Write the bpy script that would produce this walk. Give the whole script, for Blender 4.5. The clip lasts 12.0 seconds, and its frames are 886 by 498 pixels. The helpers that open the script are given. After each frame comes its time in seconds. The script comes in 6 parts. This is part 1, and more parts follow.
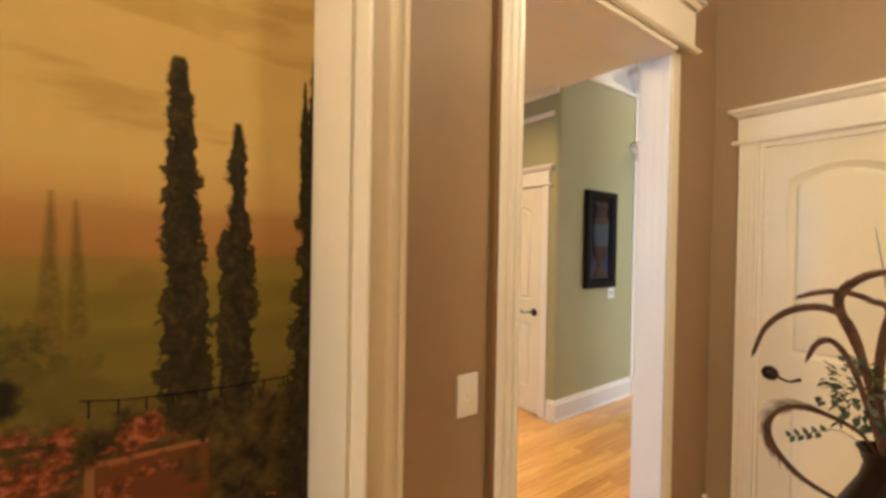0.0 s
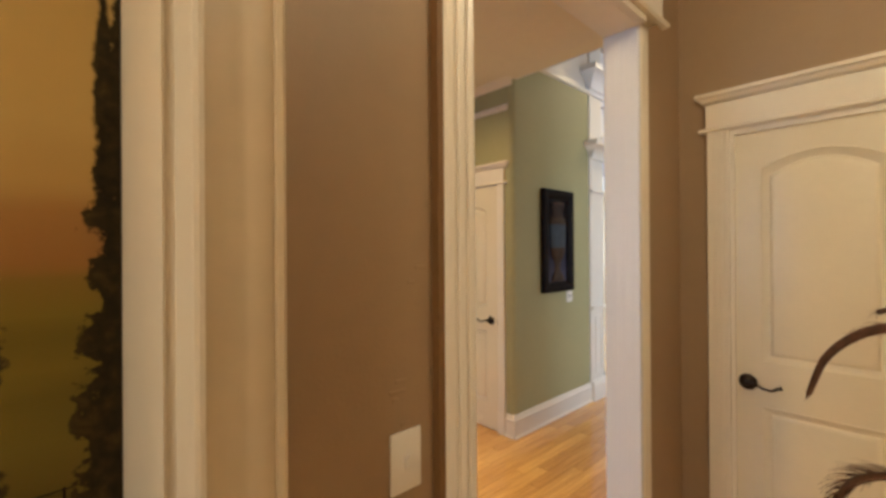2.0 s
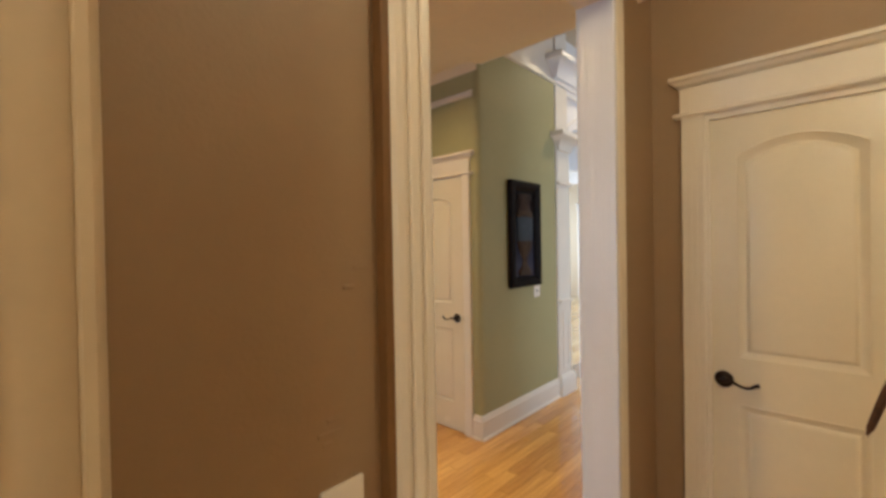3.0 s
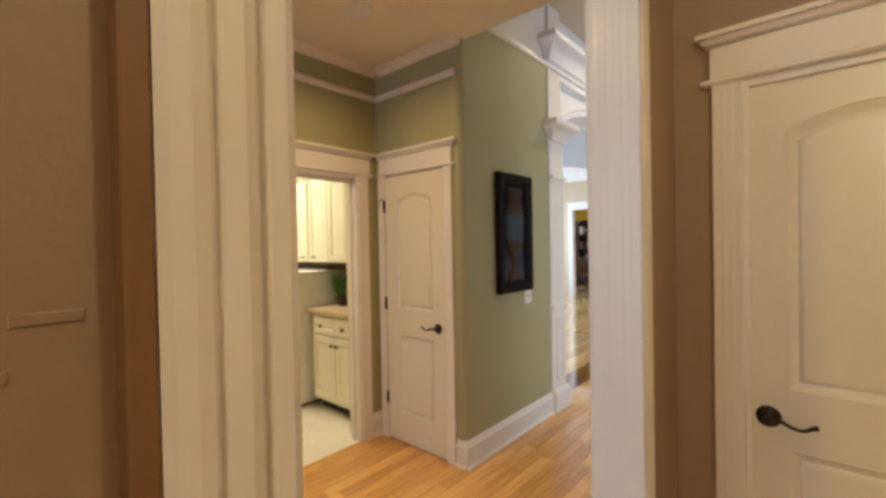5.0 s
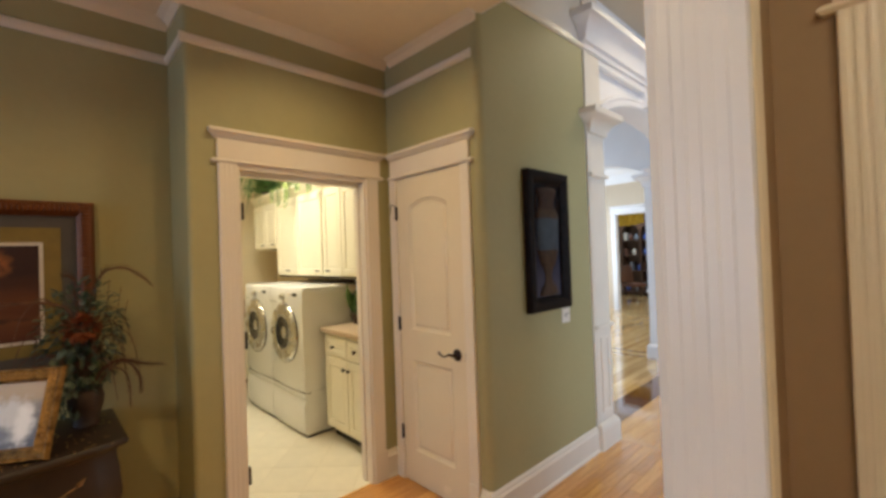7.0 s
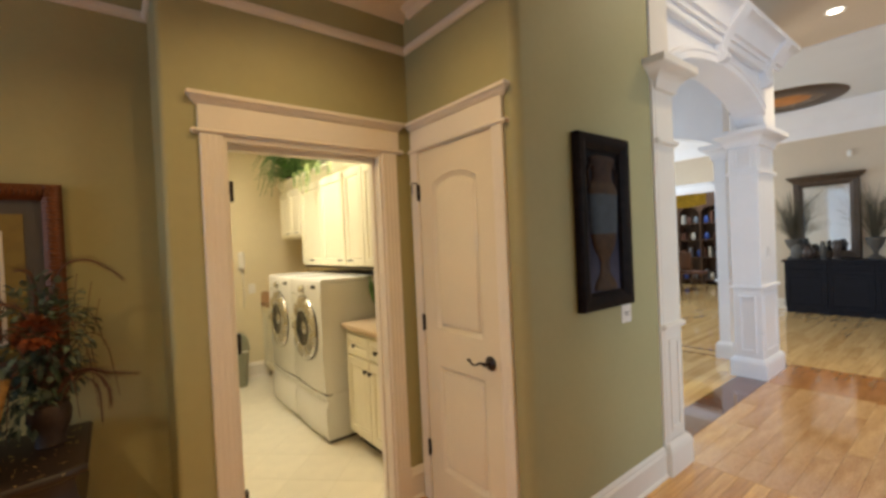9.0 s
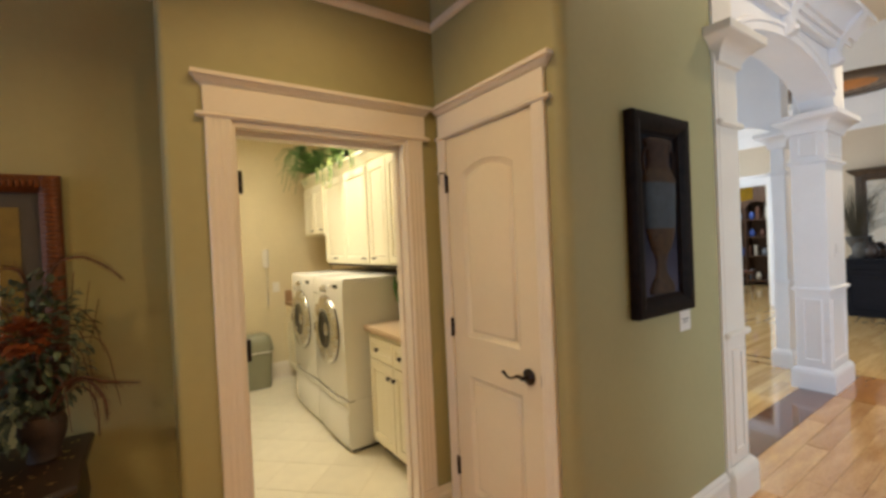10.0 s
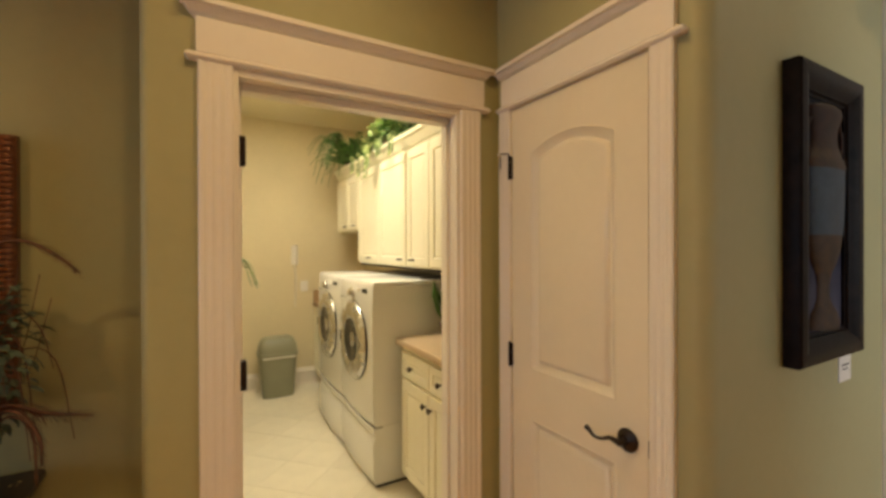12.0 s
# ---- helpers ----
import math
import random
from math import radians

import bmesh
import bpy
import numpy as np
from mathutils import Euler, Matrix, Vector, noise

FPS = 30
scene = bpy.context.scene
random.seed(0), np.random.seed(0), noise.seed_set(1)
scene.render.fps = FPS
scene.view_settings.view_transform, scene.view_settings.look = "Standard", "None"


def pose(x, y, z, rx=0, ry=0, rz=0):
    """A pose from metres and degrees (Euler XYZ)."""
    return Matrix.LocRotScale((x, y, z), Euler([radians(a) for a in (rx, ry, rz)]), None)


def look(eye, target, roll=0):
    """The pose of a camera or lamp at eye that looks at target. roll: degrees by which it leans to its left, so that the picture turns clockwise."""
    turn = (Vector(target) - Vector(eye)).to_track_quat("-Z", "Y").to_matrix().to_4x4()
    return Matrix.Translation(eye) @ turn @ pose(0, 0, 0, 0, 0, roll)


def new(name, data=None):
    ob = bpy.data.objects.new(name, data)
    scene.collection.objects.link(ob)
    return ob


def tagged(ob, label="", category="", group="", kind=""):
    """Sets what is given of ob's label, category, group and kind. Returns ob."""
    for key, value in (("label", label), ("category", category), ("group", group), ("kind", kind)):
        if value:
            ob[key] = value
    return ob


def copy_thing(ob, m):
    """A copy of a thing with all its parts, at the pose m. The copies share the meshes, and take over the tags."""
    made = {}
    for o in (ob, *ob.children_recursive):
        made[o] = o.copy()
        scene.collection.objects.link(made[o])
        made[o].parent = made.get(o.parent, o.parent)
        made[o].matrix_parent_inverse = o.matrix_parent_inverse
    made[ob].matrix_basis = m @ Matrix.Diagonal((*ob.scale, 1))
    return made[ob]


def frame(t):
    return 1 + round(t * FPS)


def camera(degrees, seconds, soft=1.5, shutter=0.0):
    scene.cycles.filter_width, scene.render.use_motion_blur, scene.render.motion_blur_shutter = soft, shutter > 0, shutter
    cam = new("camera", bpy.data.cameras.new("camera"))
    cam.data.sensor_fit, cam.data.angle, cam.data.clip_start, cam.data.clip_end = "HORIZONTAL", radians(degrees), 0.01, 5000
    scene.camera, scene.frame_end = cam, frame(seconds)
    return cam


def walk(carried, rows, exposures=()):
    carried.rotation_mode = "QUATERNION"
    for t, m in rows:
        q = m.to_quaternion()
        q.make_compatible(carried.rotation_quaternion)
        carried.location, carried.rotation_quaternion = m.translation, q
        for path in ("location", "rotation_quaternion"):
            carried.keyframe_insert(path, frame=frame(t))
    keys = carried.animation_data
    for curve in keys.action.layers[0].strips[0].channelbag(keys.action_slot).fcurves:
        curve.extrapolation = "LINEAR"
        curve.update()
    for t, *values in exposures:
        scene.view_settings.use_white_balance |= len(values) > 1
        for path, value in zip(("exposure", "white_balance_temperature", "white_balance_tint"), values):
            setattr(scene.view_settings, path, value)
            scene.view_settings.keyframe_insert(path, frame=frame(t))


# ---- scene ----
cam = camera(92.3, 12.0, soft=3.2)
PATH = [
    (0, (0.022, -0.025, 1.507), (1.224, 1.573, 1.485), 1.0),
    (0.5, (0.086, 0.03, 1.505), (1.312, 1.61, 1.491), 0.7),
    (1, (0.151, 0.093, 1.504), (1.416, 1.641, 1.498), 0.4),
    (1.5, (0.207, 0.153, 1.505), (1.519, 1.662, 1.504), 0.2),
    (2, (0.264, 0.197, 1.503), (1.627, 1.661, 1.507), -0.4),
    (2.5, (0.334, 0.249, 1.502), (1.754, 1.657, 1.496), -0.7),
    (3, (0.413, 0.315, 1.502), (1.886, 1.667, 1.479), -1.0),
    (3.5, (0.493, 0.376, 1.503), (2.005, 1.684, 1.466), -1.1),
    (5.5, (0.866, 0.588, 1.504), (2.362, 1.915, 1.494), -1.1),
    (6, (0.964, 0.635, 1.502), (2.429, 1.996, 1.512), -1.6),
    (6.5, (1.071, 0.685, 1.508), (2.487, 2.097, 1.529), -1.9),
    (7, (1.181, 0.742, 1.511), (2.563, 2.187, 1.536), -2.0),
    (9, (1.551, 1.035, 1.502), (2.78, 2.612, 1.476), -2.6),
    (9.5, (1.621, 1.132, 1.494), (2.791, 2.754, 1.465), -2.7),
    (10, (1.684, 1.238, 1.493), (2.811, 2.89, 1.465), -2.6),
    (10.5, (1.742, 1.351, 1.496), (2.846, 3.018, 1.47), -2.4),
    (11, (1.791, 1.463, 1.488), (2.867, 3.149, 1.473), -2.0),
    (11.5, (1.836, 1.58, 1.477), (2.862, 3.296, 1.472), -1.3),
    (12, (1.882, 1.706, 1.48), (2.873, 3.443, 1.473), -0.2),
]
walk(cam, [(t, look(eye, target, roll)) for t, eye, target, roll in PATH], [(0, 0.50, 6500, 10), (1.0, 0.36, 6500, 10), (2.0, 0.0, 6550, 10), (2.5, -0.11, 6550, 10), (3.0, -0.14, 6500, 10), (3.5, -0.07, 6500, 10), (5.5, -0.14, 6450, 10), (7.0, -0.13, 6350, 10), (9.0, -0.15, 6750, 10), (10.0, -0.19, 6750, 10), (11.0, -0.24, 6900, 10), (12, -0.25, 7100, 10)])

# ---- world and lights ----
world = bpy.data.worlds.new("sky")
scene.world = world
world.use_nodes = True
wn = world.node_tree
sky = wn.nodes.new("ShaderNodeTexSky")
sky.sky_type, sky.sun_disc, sky.sun_elevation, sky.sun_rotation = "NISHITA", False, radians(40), radians(200)
wn.links.new(sky.outputs[0], wn.nodes["Background"].inputs[0])
wn.nodes["Background"].inputs[1].default_value = 0.12

WARM = (1.0, 0.705, 0.33)
SOFT = (1.0, 0.82, 0.55)
DAY = (0.70, 0.85, 1.0)


def lamp(name, eye, target, power, colour, w, h=None, shape="RECTANGLE", spread=180):
    data = bpy.data.lights.new(name, "AREA")
    data.energy, data.color, data.shape, data.size, data.size_y = power, colour, shape, w, h or w
    data.spread = radians(spread)
    ob = new(name, data)
    ob.matrix_world = look(eye, target)
    return ob


DEN = (1.0, 0.87, 0.605)
lamp("downlight_alcove", (2.335, 2.52, 2.865), (2.335, 2.52, 0), 4.2, WARM, 0.11, shape="DISK", spread=140)
lamp("downlight_laundry_door", (1.96, 2.26, 2.865), (1.96, 2.26, 0), 5.6, WARM, 0.08, shape="DISK", spread=140)
lamp("downlight_passage", (0.35, 1.70, 2.865), (0.35, 1.70, 0), 20, WARM, 0.09, shape="DISK", spread=155)
# two unseen point fills, placed to balance the den's walls
for spot, watts in (((1.20, -0.35, 2.80), 28), ((-1.0, -0.1, 2.75), 31)):
    bulb = bpy.data.lights.new("den_fill_light", "POINT")
    bulb.energy, bulb.color, bulb.shadow_soft_size = watts, DEN, 0.08
    new("den_fill_light", bulb).location = spot
lamp("laundry_ceiling_light", (2.34, 4.75, 2.80), (2.34, 4.75, 0), 52, (1.0, 0.92, 0.72), 1.2, 0.4)
lamp("downlight_foyer", (7.22, 1.92, 3.58), (7.22, 1.92, 0), 12, SOFT, 0.12, shape="DISK", spread=95)
lamp("downlight_hall", (4.9, 1.6, 3.58), (4.9, 1.6, 0), 11, (1.0, 0.80, 0.52), 0.12, shape="DISK", spread=155)
lamp("window_light_foyer", (6.6, -2.45, 1.6), (6.6, 3.0, 1.2), 42, DAY, 4.4, 2.4)
# unseen source, added for the bluish west face of the column
lamp("foyer_west_daylight", (3.36, -0.9, 1.7), (9.0, -0.9, 1.4), 122, (0.45, 0.67, 1.0), 2.6, 2.2)
lamp("window_light_north", (5.8, 6.48, 1.7), (5.8, 3.0, 1.2), 108, (0.48, 0.69, 1.0), 2.0, 2.2)
lamp("window_light_east", (9.6, 6.48, 1.7), (9.6, 3.0, 1.2), 125, DAY, 2.6, 2.2)
# added warm fill from the unseen west side of the den
lamp("den_west_fill", (-2.58, -0.9, 1.6), (3.0, 0.0, 1.4), 16, DEN, 1.6, 1.6)
# unseen bluish fill, added to cool the jamb and the passage
lamp("passage_day_fill", (-2.58, 2.2, 1.6), (3.0, 2.2, 1.4), 38, (0.42, 0.64, 1.0), 1.7, 1.9)
# unseen overhead fill that brightens the bookcase beyond the doorway
lamp("library_fill", (13.6, 5.6, 3.4), (13.6, 5.6, 0), 90, DAY, 0.8)


# ---- materials ----
def shader(name, colour, rough=0.5, metal=0.0, vary=0.08, scale=6.0, bump=0.0, bump_scale=90.0, stretch=(1, 1, 1), by_object=0.0, coat=0.0, second=None, ir=None, spec=0.5, coat_rough=0.12):
    """A surface with large and fine variation, fine relief and, for pieces, a tone of each piece's own."""
    m = bpy.data.materials.new(name)
    m.use_nodes = True
    n, li = m.node_tree.nodes, m.node_tree.links
    p = n["Principled BSDF"]
    p.inputs["Roughness"].default_value, p.inputs["Metallic"].default_value = rough, metal
    p.inputs["Coat Weight"].default_value = coat
    p.inputs["Specular IOR Level"].default_value = spec
    p.inputs["Coat Roughness"].default_value = coat_rough
    tc, mp = n.new("ShaderNodeTexCoord"), n.new("ShaderNodeMapping")
    mp.inputs["Scale"].default_value = stretch
    li.new(tc.outputs["Object"], mp.inputs[0])
    a, b = n.new("ShaderNodeTexNoise"), n.new("ShaderNodeTexNoise")
    a.inputs["Scale"].default_value, b.inputs["Scale"].default_value = scale, scale * 9
    a.inputs["Detail"].default_value = b.inputs["Detail"].default_value = 4
    li.new(mp.outputs[0], a.inputs[0]), li.new(mp.outputs[0], b.inputs[0])
    mix = n.new("ShaderNodeMath")
    mix.operation = "MULTIPLY_ADD"
    mix.inputs[1].default_value, mix.inputs[2].default_value = 0.35, 0.0
    li.new(b.outputs[0], mix.inputs[0])
    add = n.new("ShaderNodeMath")
    add.operation = "MULTIPLY_ADD"
    add.inputs[1].default_value = 0.65
    li.new(a.outputs[0], add.inputs[0]), li.new(mix.outputs[0], add.inputs[2])
    last = add.outputs[0]
    if by_object:
        info, m2 = n.new("ShaderNodeObjectInfo"), n.new("ShaderNodeMath")
        m2.operation = "MULTIPLY_ADD"
        m2.inputs[1].default_value = by_object
        li.new(info.outputs["Random"], m2.inputs[0]), li.new(last, m2.inputs[2])
        m3 = n.new("ShaderNodeMath")
        m3.operation = "SUBTRACT"
        m3.inputs[1].default_value = by_object / 2
        li.new(m2.outputs[0], m3.inputs[0])
        if ir:
            geo, m4 = n.new("ShaderNodeNewGeometry"), n.new("ShaderNodeMath")
            m4.operation = "MULTIPLY_ADD"
            m4.inputs[1].default_value = by_object
            li.new(geo.outputs["Random Per Island"], m4.inputs[0]), li.new(last, m4.inputs[2])
            li.new(m4.outputs[0], m3.inputs[0])
        last = m3.outputs[0]
    ramp = n.new("ShaderNodeValToRGB")
    lo, hi = (second or tuple(c * (1 - vary) for c in colour)), tuple(min(1, c * (1 + vary)) for c in colour)
    ramp.color_ramp.elements[0].position, ramp.color_ramp.elements[1].position = 0.3, 0.7
    ramp.color_ramp.elements[0].color, ramp.color_ramp.elements[1].color = (*lo, 1), (*hi, 1)
    li.new(last, ramp.inputs[0]), li.new(ramp.outputs[0], p.inputs["Base Color"])
    if bump:
        c, bp = n.new("ShaderNodeTexNoise"), n.new("ShaderNodeBump")
        c.inputs["Scale"].default_value = bump_scale
        c.inputs["Detail"].default_value = 3
        bp.inputs["Strength"].default_value, bp.inputs["Distance"].default_value = bump, 0.004
        li.new(mp.outputs[0], c.inputs[0]), li.new(c.outputs[0], bp.inputs["Height"]), li.new(bp.outputs[0], p.inputs["Normal"])
    rr = n.new("ShaderNodeMapRange")
    rr.inputs["To Min"].default_value, rr.inputs["To Max"].default_value = max(0.02, rough - 0.06), min(1, rough + 0.06)
    li.new(a.outputs[0], rr.inputs[0]), li.new(rr.outputs[0], p.inputs["Roughness"])
    return m


def glowing(name, colour, strength):
    m = bpy.data.materials.new(name)
    m.use_nodes = True
    p = m.node_tree.nodes["Principled BSDF"]
    p.inputs["Base Color"].default_value = p.inputs["Emission Color"].default_value = (*colour, 1)
    p.inputs["Emission Strength"].default_value = strength
    return m


BROWN = shader("brown_paint", (0.325, 0.22, 0.132), 0.55, vary=0.05, scale=3, bump=0.12, bump_scale=140)
GREEN = shader("sage_paint", (0.385, 0.358, 0.185), 0.55, vary=0.05, scale=3, bump=0.12, bump_scale=140)
TRIM = shader("cream_trim_paint", (0.80, 0.735, 0.64), 0.32, vary=0.03, scale=4, bump=0.05, bump_scale=60)
WHITE = shader("white_trim_paint", (0.82, 0.80, 0.80), 0.30, vary=0.03, scale=4, bump=0.04, bump_scale=60)
# white trim tinted blue in place of daylight on the passage jamb
LITWHITE = shader("daylit_white_paint", (0.66, 0.665, 0.72), 0.32, vary=0.03, scale=4, bump=0.04, bump_scale=60)
DOORP = shader("door_paint", (0.78, 0.70, 0.55), 0.25, vary=0.03, scale=4, bump=0.05, bump_scale=70)
PEACH = shader("peach_ceiling_paint", (0.85, 0.735, 0.55), 0.7, vary=0.04, scale=2, bump=0.1, bump_scale=120)
CREAM = shader("cream_wall_paint", (0.70, 0.605, 0.41), 0.6, vary=0.04, scale=3, bump=0.1, bump_scale=130)
BEIGE = shader("beige_wall_paint", (0.62, 0.51, 0.375), 0.6, vary=0.04, scale=2, bump=0.1, bump_scale=120)
CREAMTOP = shader("cream_ceiling_paint", (0.80, 0.72, 0.52), 0.7, vary=0.03, scale=2, bump=0.1, bump_scale=120)
PALE = shader("pale_ceiling_paint", (0.72, 0.72, 0.72), 0.7, vary=0.03, scale=2)
OAK = shader("oak_planks", (0.80, 0.445, 0.133), 0.10, vary=0.1, scale=5, stretch=(0.5, 9, 1), by_object=0.34, coat=0.6, coat_rough=0.06, second=(0.50, 0.225, 0.060))
MAPLE = shader("maple_planks", (0.80, 0.535, 0.235), 0.09, vary=0.1, scale=4, stretch=(0.6, 6, 1), by_object=0.34, coat=0.7, second=(0.60, 0.35, 0.13), ir=True, coat_rough=0.05)
MAPLEP = shader("maple_boards", (0.70, 0.415, 0.170), 0.08, vary=0.12, scale=3.0, stretch=(0.8, 4.0, 1), by_object=0.26, coat=0.5, second=(0.45, 0.205, 0.072), coat_rough=0.04)
OAKJ = shader("oak_planks_rest", (0.80, 0.445, 0.133), 0.10, vary=0.1, scale=5, stretch=(0.5, 9, 1), by_object=0.34, coat=0.6, coat_rough=0.06, second=(0.50, 0.225, 0.060), ir=True)
WALNUT = shader("walnut_inlay", (0.120, 0.036, 0.018), 0.08, vary=0.25, scale=5, stretch=(0.5, 9, 1), coat=0.9, coat_rough=0.03)
CHERRY = shader("cherry_inlay", (0.46, 0.195, 0.055), 0.10, vary=0.3, scale=4, stretch=(1, 4, 1), coat=0.7, coat_rough=0.05)
TILE = shader("stone_tile", (0.78, 0.735, 0.61), 0.34, vary=0.06, scale=9, by_object=0.22, bump=0.05, bump_scale=30)
GROUT = shader("grout", (0.66, 0.61, 0.49), 0.85, vary=0.1, scale=30, bump=0.2)
BRONZE = shader("oil_rubbed_bronze", (0.030, 0.019, 0.014), 0.38, metal=0.7, vary=0.3, scale=40)
PLASTIC = shader("ivory_plastic", (0.80, 0.76, 0.70), 0.35, vary=0.02, scale=10)
SUB = shader("subfloor", (0.12, 0.07, 0.04), 0.9)


# ---- building tools ----
def box(bm, x0, y0, z0, x1, y1, z1):
    x0, x1, y0, y1, z0, z1 = min(x0, x1), max(x0, x1), min(y0, y1), max(y0, y1), min(z0, z1), max(z0, z1)
    v = [bm.verts.new((x, y, z)) for x in (x0, x1) for y in (y0, y1) for z in (z0, z1)]
    for q in ((0, 1, 3, 2), (4, 6, 7, 5), (0, 4, 5, 1), (2, 3, 7, 6), (0, 2, 6, 4), (1, 5, 7, 3)):
        bm.faces.new([v[i] for i in q])
    return v


def boxes(*list_of, bevel=0.0, seg=2):
    bm = bmesh.new()
    for b in list_of:
        box(bm, *b)
    if bevel:
        bmesh.ops.bevel(bm, geom=bm.edges[:], offset=bevel, segments=seg, affect="EDGES", profile=0.5)
    return bm


def sweep(bm, profile, p0, p1, a, b):
    """A straight length of moulding: the closed profile, in the directions a and b, drawn from p0 to p1."""
    a, b = Vector(a), Vector(b)
    ends = [[bm.verts.new(Vector(p) + u * a + w * b) for u, w in profile] for p in (p0, p1)]
    k = len(profile)
    for i in range(k):
        bm.faces.new((ends[0][i], ends[0][(i + 1) % k], ends[1][(i + 1) % k], ends[1][i]))
    bm.faces.new(ends[0][::-1]), bm.faces.new(ends[1])
    return bm


def lathe(bm, profile, seg=24, at=(0, 0, 0), sx=1.0, sy=1.0):
    rings = []
    for r, z in profile:
        rings.append([bm.verts.new((at[0] + sx * r * math.cos(2 * math.pi * i / seg), at[1] + sy * r * math.sin(2 * math.pi * i / seg), at[2] + z)) for i in range(seg)])
    for lo, hi in zip(rings, rings[1:]):
        for i in range(seg):
            bm.faces.new((lo[i], lo[(i + 1) % seg], hi[(i + 1) % seg], hi[i]))
    bm.faces.new(rings[0][::-1]), bm.faces.new(rings[-1])
    return bm


def tube(bm, pts, radii, sides=8, flat=1.0):
    pts = [Vector(p) for p in pts]
    rings = []
    side = None
    for i, p in enumerate(pts):
        d = (pts[min(i + 1, len(pts) - 1)] - pts[max(i - 1, 0)]).normalized()
        ref = Vector((0, 0, 1)) if abs(d.z) < 0.95 else Vector((1, 0, 0))
        s = d.cross(ref).normalized() if side is None else (side - side.dot(d) * d).normalized()
        side = s
        u = s.cross(d)
        r = radii[i] if isinstance(radii, (list, tuple)) else radii
        rings.append([bm.verts.new(p + r * math.cos(2 * math.pi * k / sides) * s + flat * r * math.sin(2 * math.pi * k / sides) * u) for k in range(sides)])
    for lo, hi in zip(rings, rings[1:]):
        for k in range(sides):
            bm.faces.new((lo[k], lo[(k + 1) % sides], hi[(k + 1) % sides], hi[k]))
    bm.faces.new(rings[0][::-1]), bm.faces.new(rings[-1])
    return bm


def curve_points(ctrl, n=14):
    """Points along a smooth line through the control points."""
    c = [Vector(p) for p in ctrl]
    c = [2 * c[0] - c[1]] + c + [2 * c[-1] - c[-2]]
    out = []
    for i in range(1, len(c) - 2):
        for k in range(n):
            t = k / n
            out.append(0.5 * ((2 * c[i]) + (c[i + 1] - c[i - 1]) * t + (2 * c[i - 1] - 5 * c[i] + 4 * c[i + 1] - c[i + 2]) * t * t + (3 * c[i] - c[i - 1] - 3 * c[i + 1] + c[i + 2]) * t ** 3))
    return out + [c[-2]]


def prism(bm, outline, depth, y0=0.0):
    """A flat shape in x and z, from y0 to y0 + depth."""
    f = [bm.verts.new((x, y0, z)) for x, z in outline]
    k = [bm.verts.new((x, y0 + depth, z)) for x, z in outline]
    n = len(f)
    bm.faces.new(f), bm.faces.new(k[::-1])
    for i in range(n):
        bm.faces.new((f[i], k[i], k[(i + 1) % n], f[(i + 1) % n]))
    return bm


def part(name, bm, material, parent=None, label="", smooth=False, m=None):
    bmesh.ops.recalc_face_normals(bm, faces=bm.faces[:])
    me = bpy.data.meshes.new(name)
    bm.to_mesh(me)
    bm.free()
    me.materials.append(material)
    if smooth:
        me.shade_smooth()
        me.set_sharp_from_angle(angle=radians(38))
    ob = new(name, me)
    if parent:
        ob.parent = parent
    if m is not None:
        ob.matrix_basis = m
    if label:
        tagged(ob, label)
    return ob


def thing(name, m, label, category, group="", kind=""):
    ob = new(name)
    ob.empty_display_size = 0.1
    ob.matrix_basis = m
    return tagged(ob, label, category, group, kind)


def structure(name, bm, material, label="", smooth=False):
    return tagged(part(name, bm, material, smooth=smooth), label, kind="structure")


# ---- walls, ceilings, ground ----
def soft_corner(bm, x0, y0, z0, x1, y1, z1, r=0.022, n=7):
    """A block of wall whose upright edge at x0, y0 is rounded like plaster over a corner bead."""
    arc = [(x0 + r - r * math.cos(math.pi / 2 * i / n), y0 + r - r * math.sin(math.pi / 2 * i / n)) for i in range(n + 1)]
    pts = arc + [(x1, y0), (x1, y1), (x0, y1)]
    lo, hi = ([bm.verts.new((x, y, z)) for x, y in pts] for z in (z0, z1))
    k = len(pts)
    bm.faces.new(lo[::-1]), bm.faces.new(hi)
    for i in range(k):
        bm.faces.new((lo[i], lo[(i + 1) % k], hi[(i + 1) % k], hi[i]))
    return bm


structure("wall_den_north", boxes((-2.6, 0.835, 0, 0.92, 1.0, 3.05)), BROWN, "brown painted wall beside a cased opening")
structure("wall_den_lintel", boxes((0.92, 0.86, 2.37, 1.917, 1.0, 3.05)), BROWN, "brown painted wall over the cased opening")
structure("wall_den_north_east", boxes((1.917, 0.93, 0, 2.53, 1.0, 3.05)), BROWN, "narrow brown painted wall beside a door")
structure("wall_den_outer", boxes((2.65, 0.93, 0, 3.23, 1.0, 3.05)), BROWN)
structure("wall_den_east", boxes((2.53, -2.6, 0, 2.65, 0.108, 3.05), (2.53, 0.718, 0, 2.65, 1.0, 3.05), (2.53, 0.108, 2.035, 2.65, 0.718, 3.05)), BROWN, "brown painted wall around a closed door")
structure("wall_den_south", boxes((-2.6, -2.72, 0, 2.65, -2.6, 3.05)), BROWN)
# out of view; the opening goes with the added west fill
structure("wall_den_west", boxes((-2.72, -2.72, 0, -2.6, -1.7, 3.05), (-2.72, -1.7, 0, -2.6, -0.1, 0.8), (-2.72, -1.7, 2.4, -2.6, -0.1, 3.05), (-2.72, -0.1, 0, -2.6, 1.0, 3.05)), BROWN)
structure("ceiling_den", boxes((-2.72, -2.72, 3.05, 2.65, 1.0, 3.15)), PEACH)

